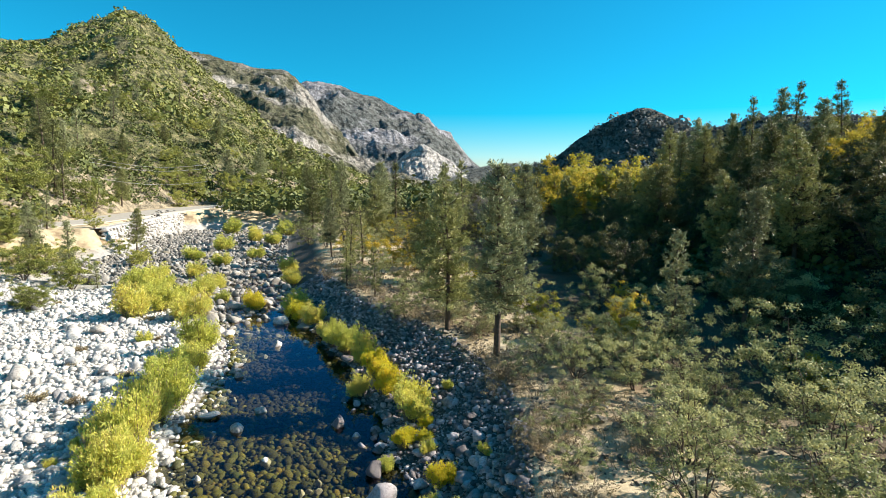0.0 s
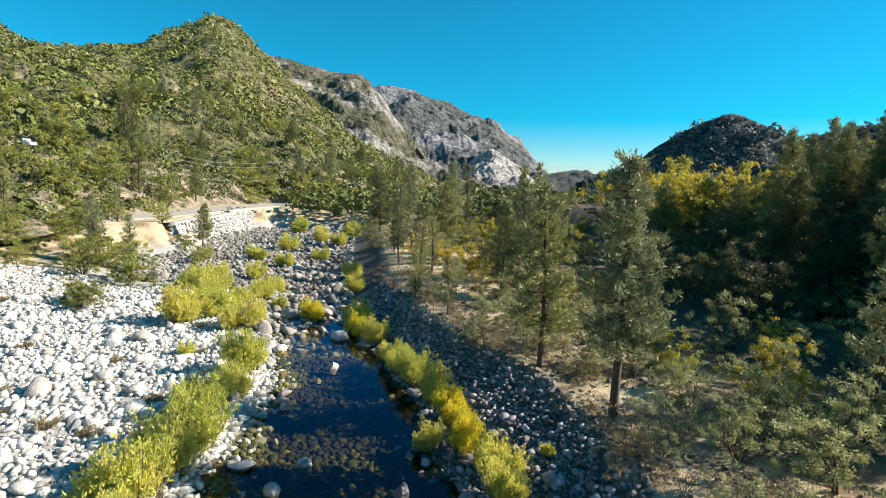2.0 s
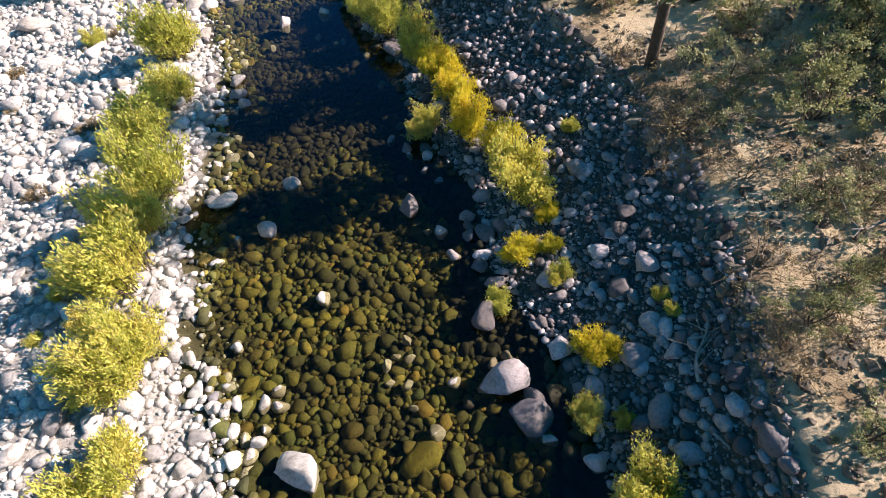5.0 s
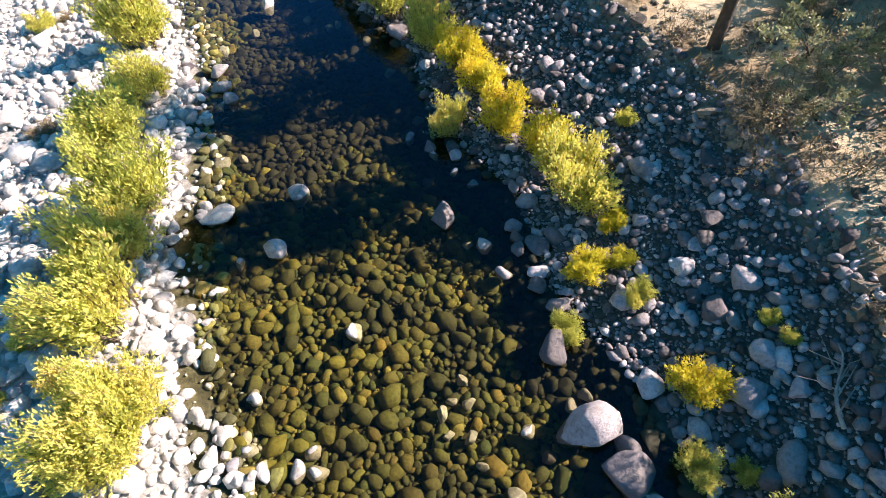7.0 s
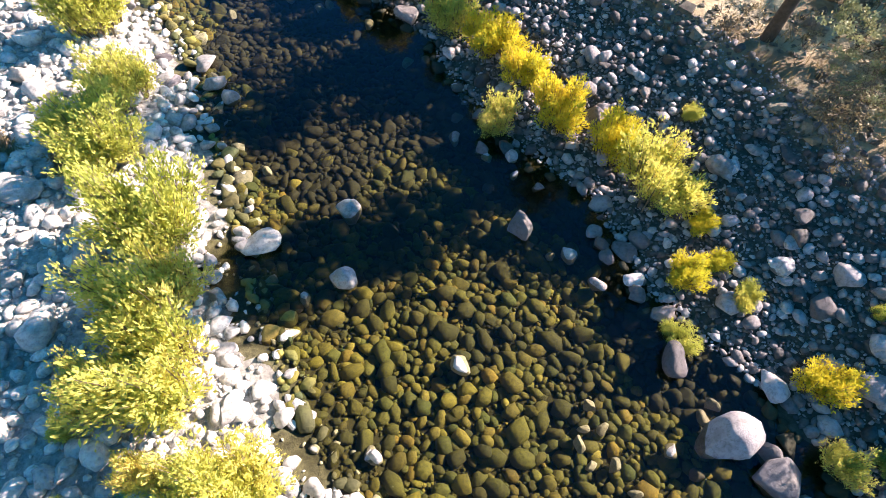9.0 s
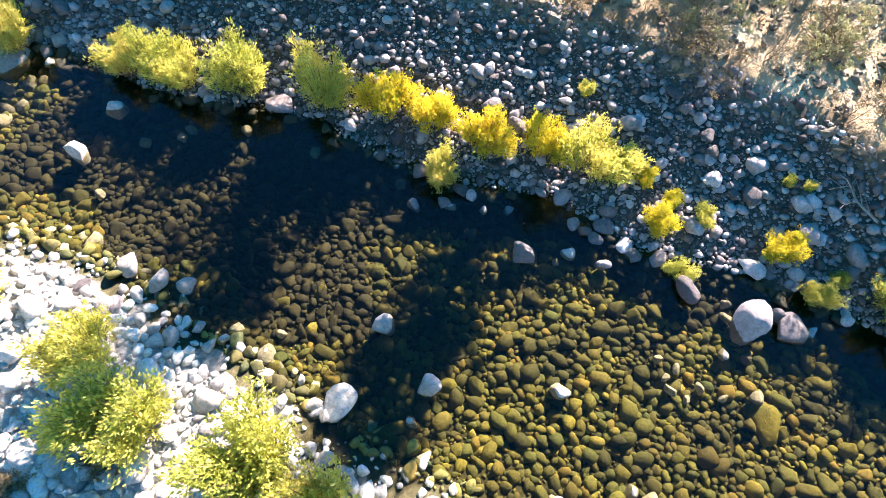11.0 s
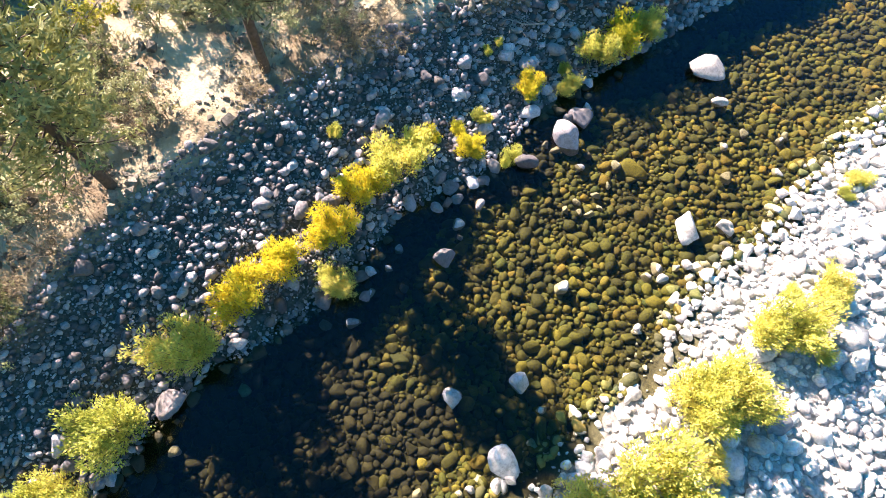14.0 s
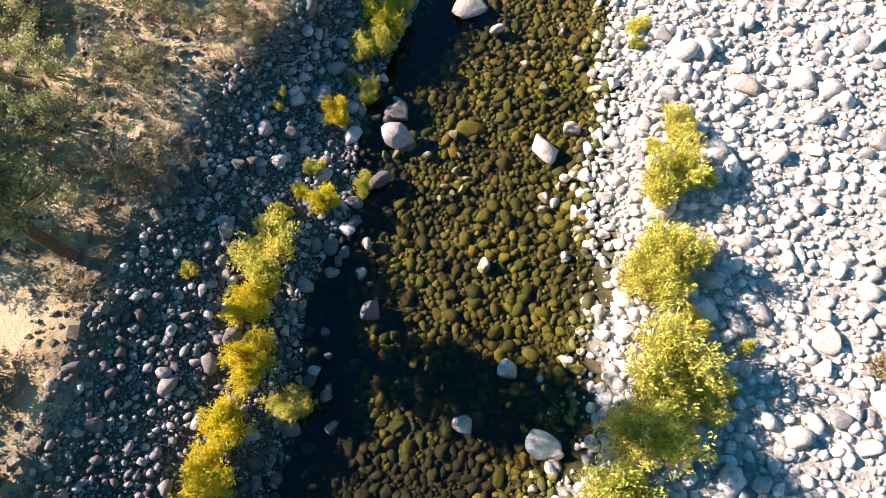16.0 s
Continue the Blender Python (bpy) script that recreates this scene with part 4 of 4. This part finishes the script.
TERRACE_OAKS = [(10.4, 20.2, 0.75), (12.6, 18.0, 0.85), (14.4, 15.8, 0.85), (9.8, 10.6, 0.9), (5.7, 13.9, 0.42), (7.4, 14.6, 0.4), (5.0, 11.2, 0.42), (14.2, 8.6, 0.95), (3.2, 37.4, 0.5), (4.0, 36.5, 0.55), (11.8, 25.6, 0.6),
    (13.6, 22.6, 0.8), (15.2, 20.2, 0.95), (19.6, 15.6, 1.2), (17.6, 12.0, 0.9), (17.0, 26.0, 0.9), (22.5, 20.0, 1.0), (11.0, 29.6, 0.5), (8.2, 8.2, 0.75), (12.0, 12.4, 0.8), (16.4, 9.6, 0.9), (10.6, 6.4, 0.8)]
TERRACE_OAKS += [(14.8, 36.5, 0.8), (10.5, 35.5, 0.75), (7.6, 39.5, 0.7), (4.6, 40.0, 0.7), (8.0, 46.0, 0.8), (14.5, 41.0, 0.9), (20, 34, 1.1), (25, 30, 1.1), (11.5, 4.5, 0.9), (19, 8, 1.1), (26, 13, 1.2),
    (5, 56, 0.9), (2.5, 63, 0.9), (11, 68, 1.1), (7, 76, 1.1), (0.5, 86, 1.2), (-2, 98, 1.3), (3, 104, 1.3), (-3.0, 122, 1.4), (12, 90, 1.3), (29, 24, 1.2), (31, 30, 1.2), (2.2, 49.0, 0.7)]
for i, (x, y, s) in enumerate(TERRACE_OAKS):
    put(OAKS[i % 4], x, y, s, i * 2.3, 0.95, "grey-green live oak with crooked stems on dry grass", "oak tree", "oaks on the terrace")
for i in range(18):
    a, d = radians(27 + 14.5 * i / 17 + rng.normal() * 0.4), rng.uniform(84, 118)
    x, y = EYE[0] + d * math.sin(a), EYE[1] + d * math.cos(a)
    s = max(1.2, (13.5 + d * math.tan(radians(rng.uniform(1.0, 2.3))) - 7.0) / 3.6)
    put(GOLDS[i % 2], x, y, min(s, 2.8), i * 1.3, 1.0, "broad oak with a sunlit yellow autumn crown", "oak tree", "golden oaks across the valley", 6.0 + 0.02 * d)
for i, (x, y, s) in enumerate([(12.6, 30.6, 0.85), (16.2, 25.4, 0.7), (19.6, 29.2, 0.85), (20.6, 14.6, 0.55), (15.0, 48.0, 0.9)]):
    put(GOLDS[i % 2], x, y, s, i, 1.0, "small oak with bright golden autumn leaves", "oak tree", "golden oaks")
for i, (x, y, s) in enumerate([(5.6, 20.2, 0.6), (6.4, 21.6, 0.8), (7.2, 18.8, 0.8), (6.6, 26.0, 0.7), (7.6, 29.0, 0.7), (5.0, 34.5, 0.8), (4.6, 36.0, 0.7), (3.0, 41.5, 0.8), (1.8, 46.5, 1.0), (0.6, 52.5, 1.2), (5.6, 15.8, 0.7), (4.8, 13.5, 0.6), (6.8, 33.0, 0.8), (9.0, 22.0, 0.8), (-1.0, 58, 1.4), (0.2, 64, 1.4)]):
    put(BRUSH[i % 2], x, y, s, i, 0.9, "leafless tan brush on dry soil", "brush", "dry brush on the terrace")
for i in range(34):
    put(OAKS_SHADED[i % 3], rng.uniform(25, 44), rng.uniform(12, 62), rng.uniform(0.9, 1.6), i * 1.7, 1.0, "oak with shade-darkened leaves at the foot of the shaded slope", "oak tree", "oaks under the slope")
for i in range(64):
    x, y = rng.uniform(2, 44), rng.uniform(44, 150)
    if x < np.interp(y, YB, XB) + 1.5:
        continue
    put(OAKS_SHADED[i % 3] if i % 5 else GOLDS[i % 2], x, y, rng.uniform(0.7, 1.4), i * 1.9, 0.95, "scrub oak in the wooded valley floor", "oak tree", "valley woods")
for i in range(26):
    y = rng.uniform(5, 50)
    x = float(np.interp(y, YB, XB)) + 1.8 + rng.uniform(0, 1) ** 0.7 * 13
    put(SHRUBS[i % 3], x, y, rng.uniform(0.35, 0.95), i * 1.9, rng.uniform(0.8, 1.2), "pale grey-green shrub on the dry terrace", "shrub", "shrubs on the terrace")
for i, (x, y, s) in enumerate([(8.4, 29.5, 0.7), (7.6, 21.2, 0.6), (9.4, 23.0, 0.8), (9.2, 31.5, 0.8), (8.0, 17.2, 0.55), (7.4, 35.0, 0.7)]):
    put(SHRUBS[i % 3], x, y, s, i * 2.2, 1.1, "pale grey-green shrub at the edge of the terrace", "shrub", "shrubs on the terrace")
for i in range(34):
    y = rng.uniform(6, 46)
    x = float(np.interp(y, YB, XB)) + 0.3 + rng.uniform(0, 1) * 6
    put(BRUSH[i % 2], x, y, rng.uniform(0.4, 0.9), i * 1.1, 0.8, "leafless tan brush on dry soil", "brush", "dry brush on the terrace")
# the far side of the bar, up to the road
for i in range(46):
    x, y = rng.uniform(-70, -27), rng.uniform(52, 100)
    if x > -30 and y < 66 or abs(math.atan2(x + 4, y - 1) + 0.501) < 0.03:
        continue
    if i % 5 == 0:
        put(PINES[(i // 5) % 4], x, y, rng.uniform(0.6, 1.05), i, 1.0, "slender pine among scrub below the road", "pine tree", "trees below the road")
    else:
        put(SUNNY[i % 3], x, y, rng.uniform(0.6, 1.2), i, 0.9, "olive-green scrub oak below the road", "oak tree", "trees below the road")
for i, (x, y, s) in enumerate([(-51.0, 75.4, 0.9), (-49.1, 76.7, 1.0), (-43.2, 71.0, 0.8), (-47.4, 83.6, 0.9), (-41.7, 66.0, 0.6), (-37.8, 98.6, 0.55)]):
    put(SUNNY[i % 3], x, y, s, i * 1.9, 0.9, "olive-green scrub oak below the road", "oak tree", "trees below the road")
for i, (x, y, k, s) in enumerate([(-32.2, 72.0, 2, 0.8), (-36.2, 72.0, 1, 0.7), (-27.5, 66.0, 2, 0.35)]):
    put(PINES[k], x, y, s, i, 1.0, "grey-green pine at the edge of the cobble bar", "pine tree", "trees below the road")
# skyline pines on the shaded slope
for i in range(18):
    bearing = 40.5 + 14.5 * i / 17 + rng.normal() * 0.3
    x, y, z = on_grid(GRID_S, rng.uniform(0.55, 0.95), (bearing - 14) / 171)
    far = math.hypot(x - EYE[0], y - EYE[1])
    tall = 13.5 + far * math.tan(radians(rng.uniform(5.2, 7.2))) - z
    put(PINES[(i * 3) % 4], x, y, max(0.8, tall / 11.6), i * 0.9, 1.0, "tall dark pine on the skyline of the shaded slope", "pine tree", "skyline pines", z - 0.4)
# woods on the shaded slope and the hillside
for i in range(190):
    # Trees past bearing 55 are unseen, added for their shade.
    u, w = rng.uniform(0.03, 1.0), rng.uniform(0.0, 0.4)
    x, y, z = on_grid(GRID_S, u, w)
    k = i % 4
    far = math.hypot(x - EYE[0], y - EYE[1])
    bearing = math.degrees(math.atan2(x - EYE[0], y - EYE[1]))
    room = 13.5 + far * math.tan(radians(float(np.interp(bearing, [14, 26, 38, 41, 43, 54, 66, 90], [0.6, 1.2, 2.4, 3.2, 5.0, 6.5, 9, 9])))) - z
    if k == 0 or u > 0.9:
        put(PINES[i % 4], x, y, min(rng.uniform(0.75, 1.3), max(0.25, room / 12.0)), i, 1.05, "dark pine on the shaded slope", "pine tree", "trees on the shaded slope", z - 0.3)
    elif k == 1 and u > 0.55:
        put(GOLDS[i % 2], x, y, min(rng.uniform(1.5, 2.3), max(0.5, 0.8 * room / 3.6)), i, 1.0, "broad oak with yellowing crown on the slope", "oak tree", "trees on the shaded slope", z - 0.3)
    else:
        put(OAKS_SHADED[i % 3], x, y, min(rng.uniform(1.4, 2.2), max(0.5, 0.6 * room / 4.2)), i, 1.0, "green oak with shade-darkened leaves on the shaded slope", "oak tree", "trees on the shaded slope", z - 0.3)
for i in range(70):
    u, w = rng.uniform(0.01, 0.35), rng.uniform(0.3, 0.93)
    x, y, z = on_grid(GRID_L, u, w)
    put(PINES[i % 4], x, y, rng.uniform(0.8, 1.5), i, 1.0, "scattered pine on the scrub hillside", "pine tree", "pines on the hillside", z - 0.4)
for i in range(150):
    u, w = rng.uniform(0.0, 0.5) ** 1.6, rng.uniform(0.3, 0.95)
    if u < 0.16 and abs(w - 0.637) < 0.018:
        continue
    x, y, z = on_grid(GRID_L, u, w)
    put(SUNNY[i % 3], x, y, rng.uniform(1.0, 2.0), i * 1.3, rng.uniform(0.9, 1.2), "sunlit olive-green scrub oak on the dry hillside", "oak tree", "oaks on the hillside", z - 0.3)
gone([*OAKS_SHADED, *SUNNY, *WILLOWS, *WILLOWS_Y, *LOW, *PINES, *OAKS, *SHRUBS, *GOLDS, *BRUSH])


CLEARING = on_grid(GRID_L, 0.147, 0.637)


def scrub(name, grid, count, size, seed, material, label, per=36, span=(0.0, 0.99), width=(0.02, 0.98), leaf=0.2):
    """Clumps of scrub over a hillside, in one mesh."""
    r = np.random.default_rng(seed)
    rows, cols, _ = grid.shape
    rows -= 2
    u = r.uniform(*span, count) ** 1.3 * (rows - 2)
    w = r.uniform(*width, count) * (cols - 2)
    i, j = u.astype(int), w.astype(int)
    fu, fw = (u - i)[:, None], (w - j)[:, None]
    p = (grid[i, j] * (1 - fu) + grid[i + 1, j] * fu) * (1 - fw) + (grid[i, j + 1] * (1 - fu) + grid[i + 1, j + 1] * fu) * fw
    p = p[np.hypot(p[:, 0] - CLEARING[0], p[:, 1] - CLEARING[1]) > 6.0]
    count = len(p)
    far = np.linalg.norm(p[:, :2], axis=1)
    s = size * r.lognormal(0, 0.35, count) * np.interp(far, [60, 200, 600], [0.6, 1.0, 1.5])
    d = r.normal(size=(count, per, 3))
    d /= np.linalg.norm(d, axis=2, keepdims=True)
    d[:, :, 2] = np.abs(d[:, :, 2]) * 1.1 - 0.15
    lump = 1.0 + 0.22 * np.sin(d[:, :, 0] * 5 + s[:, None] * 9) * np.sin(d[:, :, 1] * 5 + s[:, None] * 7)
    c = (p[:, None] + d * (s[:, None] * lump * r.uniform(0.72, 1.02, (count, per)))[:, :, None]).reshape(-1, 3)
    out = d.reshape(-1, 3) + 0.3 * r.normal(size=(count * per, 3))
    a = np.cross(out, r.normal(size=out.shape))
    a /= np.linalg.norm(a, axis=1, keepdims=True) + 1e-9
    b = np.cross(out, a)
    b /= np.linalg.norm(b, axis=1, keepdims=True) + 1e-9
    k = (s.repeat(per) * leaf * r.uniform(0.7, 1.4, count * per))[:, None]
    v = np.stack([c - a * k, c + b * k * 0.8, c + a * k, c - b * k * 0.8], 1).reshape(-1, 3)
    f = np.arange(4 * len(c)).reshape(-1, 4)
    ob = new(name, mesh_of(name, v, f, material))
    tagged(ob, label, "scrub", kind="stuff")


scrub("hillside_scrub", GRID_L, 12500, 1.9, 201, M_CHAP, "dense green chaparral bushes covering the hillside", 18, (0.3, 0.99), leaf=0.225)
scrub("lower_hillside_scrub", GRID_L, 5400, 1.75, 206, M_CHAP, "dense green chaparral bushes low on the hillside", 32, (0.04, 0.42), leaf=0.18)
scrub("slope_scrub", GRID_S, 1500, 1.5, 202, M_CHAP, "dark undergrowth on the shaded slope", width=(0.0, 0.45))
scrub("forest", GRID_R, 4200, 2.4, 203, M_FARWOOD, "dark forest on the shaded hill", 24)
scrub("valley_woods", GRID_V, 2600, 3.4, 204, M_CHAP, "dense woods filling the far valley floor", 36, leaf=0.15)


def terrace_litter():
    r = np.random.default_rng(205)
    n = 6500
    y = r.uniform(0, 60, n)
    x = np.interp(y, YB, XB) + r.uniform(0, 1, n) ** 2.2 * 12 - 0.3
    s = np.clip(r.lognormal(-2.3, 0.55, n), 0.05, 0.4)
    keep = np.sin(y * 1.3 + 1.5 * np.sin(x * 0.8)) + 0.6 * np.sin(x * 1.9) > -0.35
    x, y, s = x[keep], y[keep], s[keep]
    z = height(x, y)
    chunks = []
    for a, b, c, t in zip(x, y, z, s):
        v, f = SMALLS[int(r.integers(len(SMALLS)))]
        chunks.append((turned(v * t, r) + np.array([a, b, c + 0.15 * t]), f))
    tagged(new("clods", mesh_of("clods", *stacked(chunks), M_CLOD_I)), "dark clods and stones on dry terrace soil", "stones", kind="stuff")
    n = 16000
    y = r.uniform(-4, 62, n)
    x = np.interp(y, YB, XB) + r.uniform(0, 1, n) * 20 + 0.4
    keep = np.sin(x * 0.9 + 2 * np.sin(y * 0.6)) + np.sin(y * 1.1) > 0.1
    x, y = x[keep], y[keep]
    c = np.stack([x, y, height(x, y) + 0.1], 1)
    up = np.repeat(np.array([[0, 0, 1.2]]), len(c), 0)
    tagged(new("dry_grass", mesh_of("dry_grass", *leaves(c, 0.34, 0.12, r, up), M_DRY)), "bleached dry grass on the terrace", "grass", kind="stuff")


M_CLOD_I = stone_mat("clods", [(0.08, 0.065, 0.05), (0.18, 0.15, 0.11), (0.3, 0.26, 0.2), (0.12, 0.1, 0.08)], True)
terrace_litter()


# ---- road and retaining wall ----
def ribbon(name, pts, half, lift, material, label, category):
    pts = np.array(pts, float)
    t = np.linspace(0, len(pts) - 1, 60)
    p = np.stack([np.interp(t, np.arange(len(pts)), pts[:, k]) for k in range(3)], 1)
    w = np.gradient(p[:, :2], axis=0)
    w /= np.linalg.norm(w, axis=1, keepdims=True)
    n = np.stack([w[:, 1], -w[:, 0], np.zeros(len(p))], 1)
    v = np.concatenate([p + n * half + [0, 0, lift], p - n * half + [0, 0, lift], p - n * half + [0, 0, lift - 0.6], p + n * half + [0, 0, lift - 0.6]])
    k = len(p)
    i = np.arange(k - 1)
    f = np.concatenate([np.stack([a * k + i, a * k + i + 1, b * k + i + 1, b * k + i], 1) for a, b in ((0, 1), (1, 2), (3, 0))])
    ob = new(name, mesh_of(name, v, f, material))
    return tagged(ob, label, category, kind="structure")


M_ROAD, nt, b = mat("worn_asphalt")
n_ = noise_tex(nt, 1.5, 8, 0.7, "World")
nt.links.new(ramp(nt, n_, [(0.3, (0.3, 0.27, 0.23)), (0.7, (0.44, 0.4, 0.34))]), b.inputs["Base Color"])
b.inputs["Roughness"].default_value = 0.9
ROAD = [(-78, 66, 5.7), (-62, 80, 5.7), (-51, 96, 5.7), (-44.5, 112, 5.7), (-41.5, 130, 5.7), (-38.5, 148, 5.75), (-33, 168, 5.8), (-20, 186, 5.9), (0, 198, 6.0), (30, 210, 6.2)]
ribbon("road", ROAD, 5.0, 0.12, M_ROAD, "pale worn two-lane road above the river", "road")


def build_wall():
    r = np.random.default_rng(77)
    ob = tagged(new("retaining_wall"), "bright dry-laid stone retaining wall below the road", "retaining wall", kind="structure")
    pts = np.array([(-36.4, 99.0), (-35.4, 112.0), (-34.5, 126.0), (-33.7, 140.0), (-33.0, 152.0)])
    shapes = [mesh_of("stone", v, f, M_BOULDER) for v, f in HULLS[:12]]
    t = np.linspace(0, len(pts) - 1, 36)
    line = np.stack([np.interp(t, np.arange(len(pts)), pts[:, k]) for k in range(2)], 1)
    core, k = [], len(line)
    for z, o in ((0.3, 0.9), (5.4, -0.3), (5.4, -3.2)):
        core.append(np.c_[line + np.array([o, 0]), np.full(k, z)])
    i = np.arange(k - 1)
    f = np.concatenate([np.stack([a * k + i, a * k + i + 1, (a + 1) * k + i + 1, (a + 1) * k + i], 1) for a in (0, 1)])
    part("core", mesh_of("core", np.concatenate(core), f, M_BOULDER), ob)
    for row in range(8):
        for q in range(36):
            s = r.uniform(0.45, 0.8)
            z = 0.6 + row * 0.62
            st = part("stone", shapes[int(r.integers(12))], ob)
            x = line[q, 0] + 0.85 - 0.24 * z * 1.0 + r.normal() * 0.08
            st.matrix_basis = Matrix.LocRotScale((x, line[q, 1] + r.normal() * 0.2, z + r.normal() * 0.08), Euler((r.normal() * 0.3, r.normal() * 0.3, r.uniform(0, 6.28))), (s * 1.1, s * 1.1, s))


build_wall()


# ---- driftwood and wires ----
def build_driftwood(x, y, length, turn, branches, seed):
    r = np.random.default_rng(seed)
    ob = tagged(new("driftwood"), "bleached grey driftwood branch lying on stones", "driftwood", "driftwood on the bank")
    ob.matrix_basis = pose(x, y, float(height(x, y)) + 0.12, 0, 0, turn)
    s = np.linspace(0, 1, 8)
    line = np.stack([s * length, 0.25 * np.sin(s * 4 + seed), 0.1 + 0.25 * s + 0.06 * np.sin(s * 9)], 1)
    part("stem", mesh_of("stem", *tube(line, np.linspace(0.05, 0.016, 8), 7), M_DRIFT, True), ob)
    for i in range(branches):
        k = r.uniform(0.15, 0.9)
        p = np.array([np.interp(k, s, line[:, j]) for j in range(3)])
        d = np.array([r.uniform(0.2, 0.9), r.choice([-1, 1]) * r.uniform(0.4, 1), r.uniform(-0.05, 0.35)]) * r.uniform(0.5, 1.3)
        b = np.stack([p, p + d * 0.5 + r.normal(size=3) * 0.08, p + d])
        part("branch", mesh_of("branch", *tube(b, [0.02, 0.013, 0.006], 5), M_DRIFT, True), ob)


M_DRIFT = bark_mat("driftwood", (0.2, 0.185, 0.165), (0.38, 0.355, 0.32))
build_driftwood(3.2, 13.6, 1.8, 70, 7, 1)
build_driftwood(2.6, 12.4, 2.6, -60, 3, 2)
build_driftwood(3.4, 14.8, 1.4, 20, 6, 3)
build_driftwood(9.4, 15.4, 1.5, 160, 3, 4)


def build_wire(z):
    a, b = np.array([-51.0, 140.0, z]), np.array([-27.0, 150.0, z - 1.0])
    s = np.linspace(0, 1, 16)[:, None]
    line = a + (b - a) * s - np.array([0, 0, 1.4]) * np.sin(s * np.pi)
    tagged(new("power_wire", mesh_of("power_wire", *tube(line, np.full(16, 0.03), 4), M_WIRE)), "thin pale power wire strung across the hillside", "wire", "power wires")


M_WIRE, nt, b = mat("aluminium_wire")
b.inputs["Base Color"].default_value = (0.6, 0.6, 0.6, 1)
b.inputs["Metallic"].default_value, b.inputs["Roughness"].default_value = 0.6, 0.5
for z in (19.0, 18.0, 14.6):
    build_wire(z)


# ---- a parked pickup among the hillside trees ----
def slab(profile, half):
    """A side profile (x, z) drawn out to both sides, its edges chamfered."""
    bm = bmesh.new()
    rings = [[bm.verts.new((x * k, y, 0.75 + (z - 0.75) * k)) for x, z in profile] for y, k in ((-half, 0.94), (-half + 0.08, 1.0), (half - 0.08, 1.0), (half, 0.94))]
    n = len(profile)
    for a, b in zip(rings, rings[1:]):
        for i in range(n):
            bm.faces.new((a[i], a[(i + 1) % n], b[(i + 1) % n], b[i]))
    bm.faces.new(rings[0][::-1])
    bm.faces.new(rings[-1])
    bmesh.ops.recalc_face_normals(bm, faces=bm.faces)
    return bm


def mesh_from(name, bm, material):
    me = bpy.data.meshes.new(name)
    bm.to_mesh(me)
    bm.free()
    me.materials.append(material)
    return me


def plain(name, colour, rough, metal=0.0):
    m, nt, b = mat(name)
    n = noise_tex(nt, 3.0, 5, 0.6)
    nt.links.new(ramp(nt, n, [(0.3, tuple(c * 0.8 for c in colour)), (0.6, colour)]), b.inputs["Base Color"])
    b.inputs["Roughness"].default_value, b.inputs["Metallic"].default_value = rough, metal
    return m


def build_pickup():
    white, dark, rubber, steel = plain("white_paint", (0.8, 0.8, 0.78), 0.3), plain("tinted_glass", (0.02, 0.025, 0.03), 0.08), plain("rubber", (0.03, 0.03, 0.03), 0.9), plain("steel_rim", (0.55, 0.55, 0.55), 0.35, 0.8)
    x, y, z = on_grid(GRID_L, 0.15, 0.637)
    car = tagged(new("pickup_truck"), "white pickup truck parked among trees on the hillside", "truck")
    car.matrix_basis = pose(float(x), float(y), float(z) + 0.35, 0, 0, 158)
    part("body", mesh_from("body", slab([(-2.5, 0.45), (2.4, 0.45), (2.55, 0.6), (2.5, 0.98), (1.2, 1.12), (-2.5, 1.12), (-2.58, 0.6)], 0.92), white), car)
    cab = part("cab", mesh_from("cab", slab([(-0.75, 1.1), (1.3, 1.1), (0.65, 1.72), (0.5, 1.78), (-0.6, 1.78), (-0.7, 1.7)], 0.84), white), car)
    for s in (-1, 1):
        v = [(a, s * 0.846 + s * o, c) for o in (0, 0.012) for a, c in ((-0.55, 1.2), (0.95, 1.2), (0.5, 1.64), (-0.5, 1.64))]
        part("side_window", mesh_of("side_window", v, [(0, 1, 2, 3), (7, 6, 5, 4), (0, 4, 5, 1), (1, 5, 6, 2), (2, 6, 7, 3), (3, 7, 4, 0)], dark), cab, "dark tinted glass")
    v = [(1.27 + o, -0.72, 1.16) for o in (0, 0.02)] + [(1.27 + o, 0.72, 1.16) for o in (0, 0.02)] + [(0.72 + o, -0.66, 1.68) for o in (0, 0.02)] + [(0.72 + o, 0.66, 1.68) for o in (0, 0.02)]
    part("windscreen", mesh_of("windscreen", v, [(1, 3, 7, 5), (0, 4, 6, 2), (0, 1, 5, 4), (2, 6, 7, 3), (4, 5, 7, 6), (0, 2, 3, 1)], dark), cab, "dark tinted glass")
    for wx in (-1.55, 1.6):
        for s in (-1, 1):
            ring = np.array([(0, -0.12, 0), (0, -0.1, 0), (0, 0.1, 0), (0, 0.12, 0)], float)
            wheel = part("wheel", mesh_of("wheel", *tube(ring, [0.28, 0.37, 0.37, 0.28], 20), rubber, True), car, "black rubber tyre")
            wheel.matrix_basis = pose(wx, s * 0.84, 0.37)
            part("rim", mesh_of("rim", *tube(np.array([(0, s * 0.05, 0), (0, s * 0.115, 0), (0, s * 0.13, 0)], float), [0.28, 0.28, 0.02], 16), steel, True), wheel)


build_pickup()
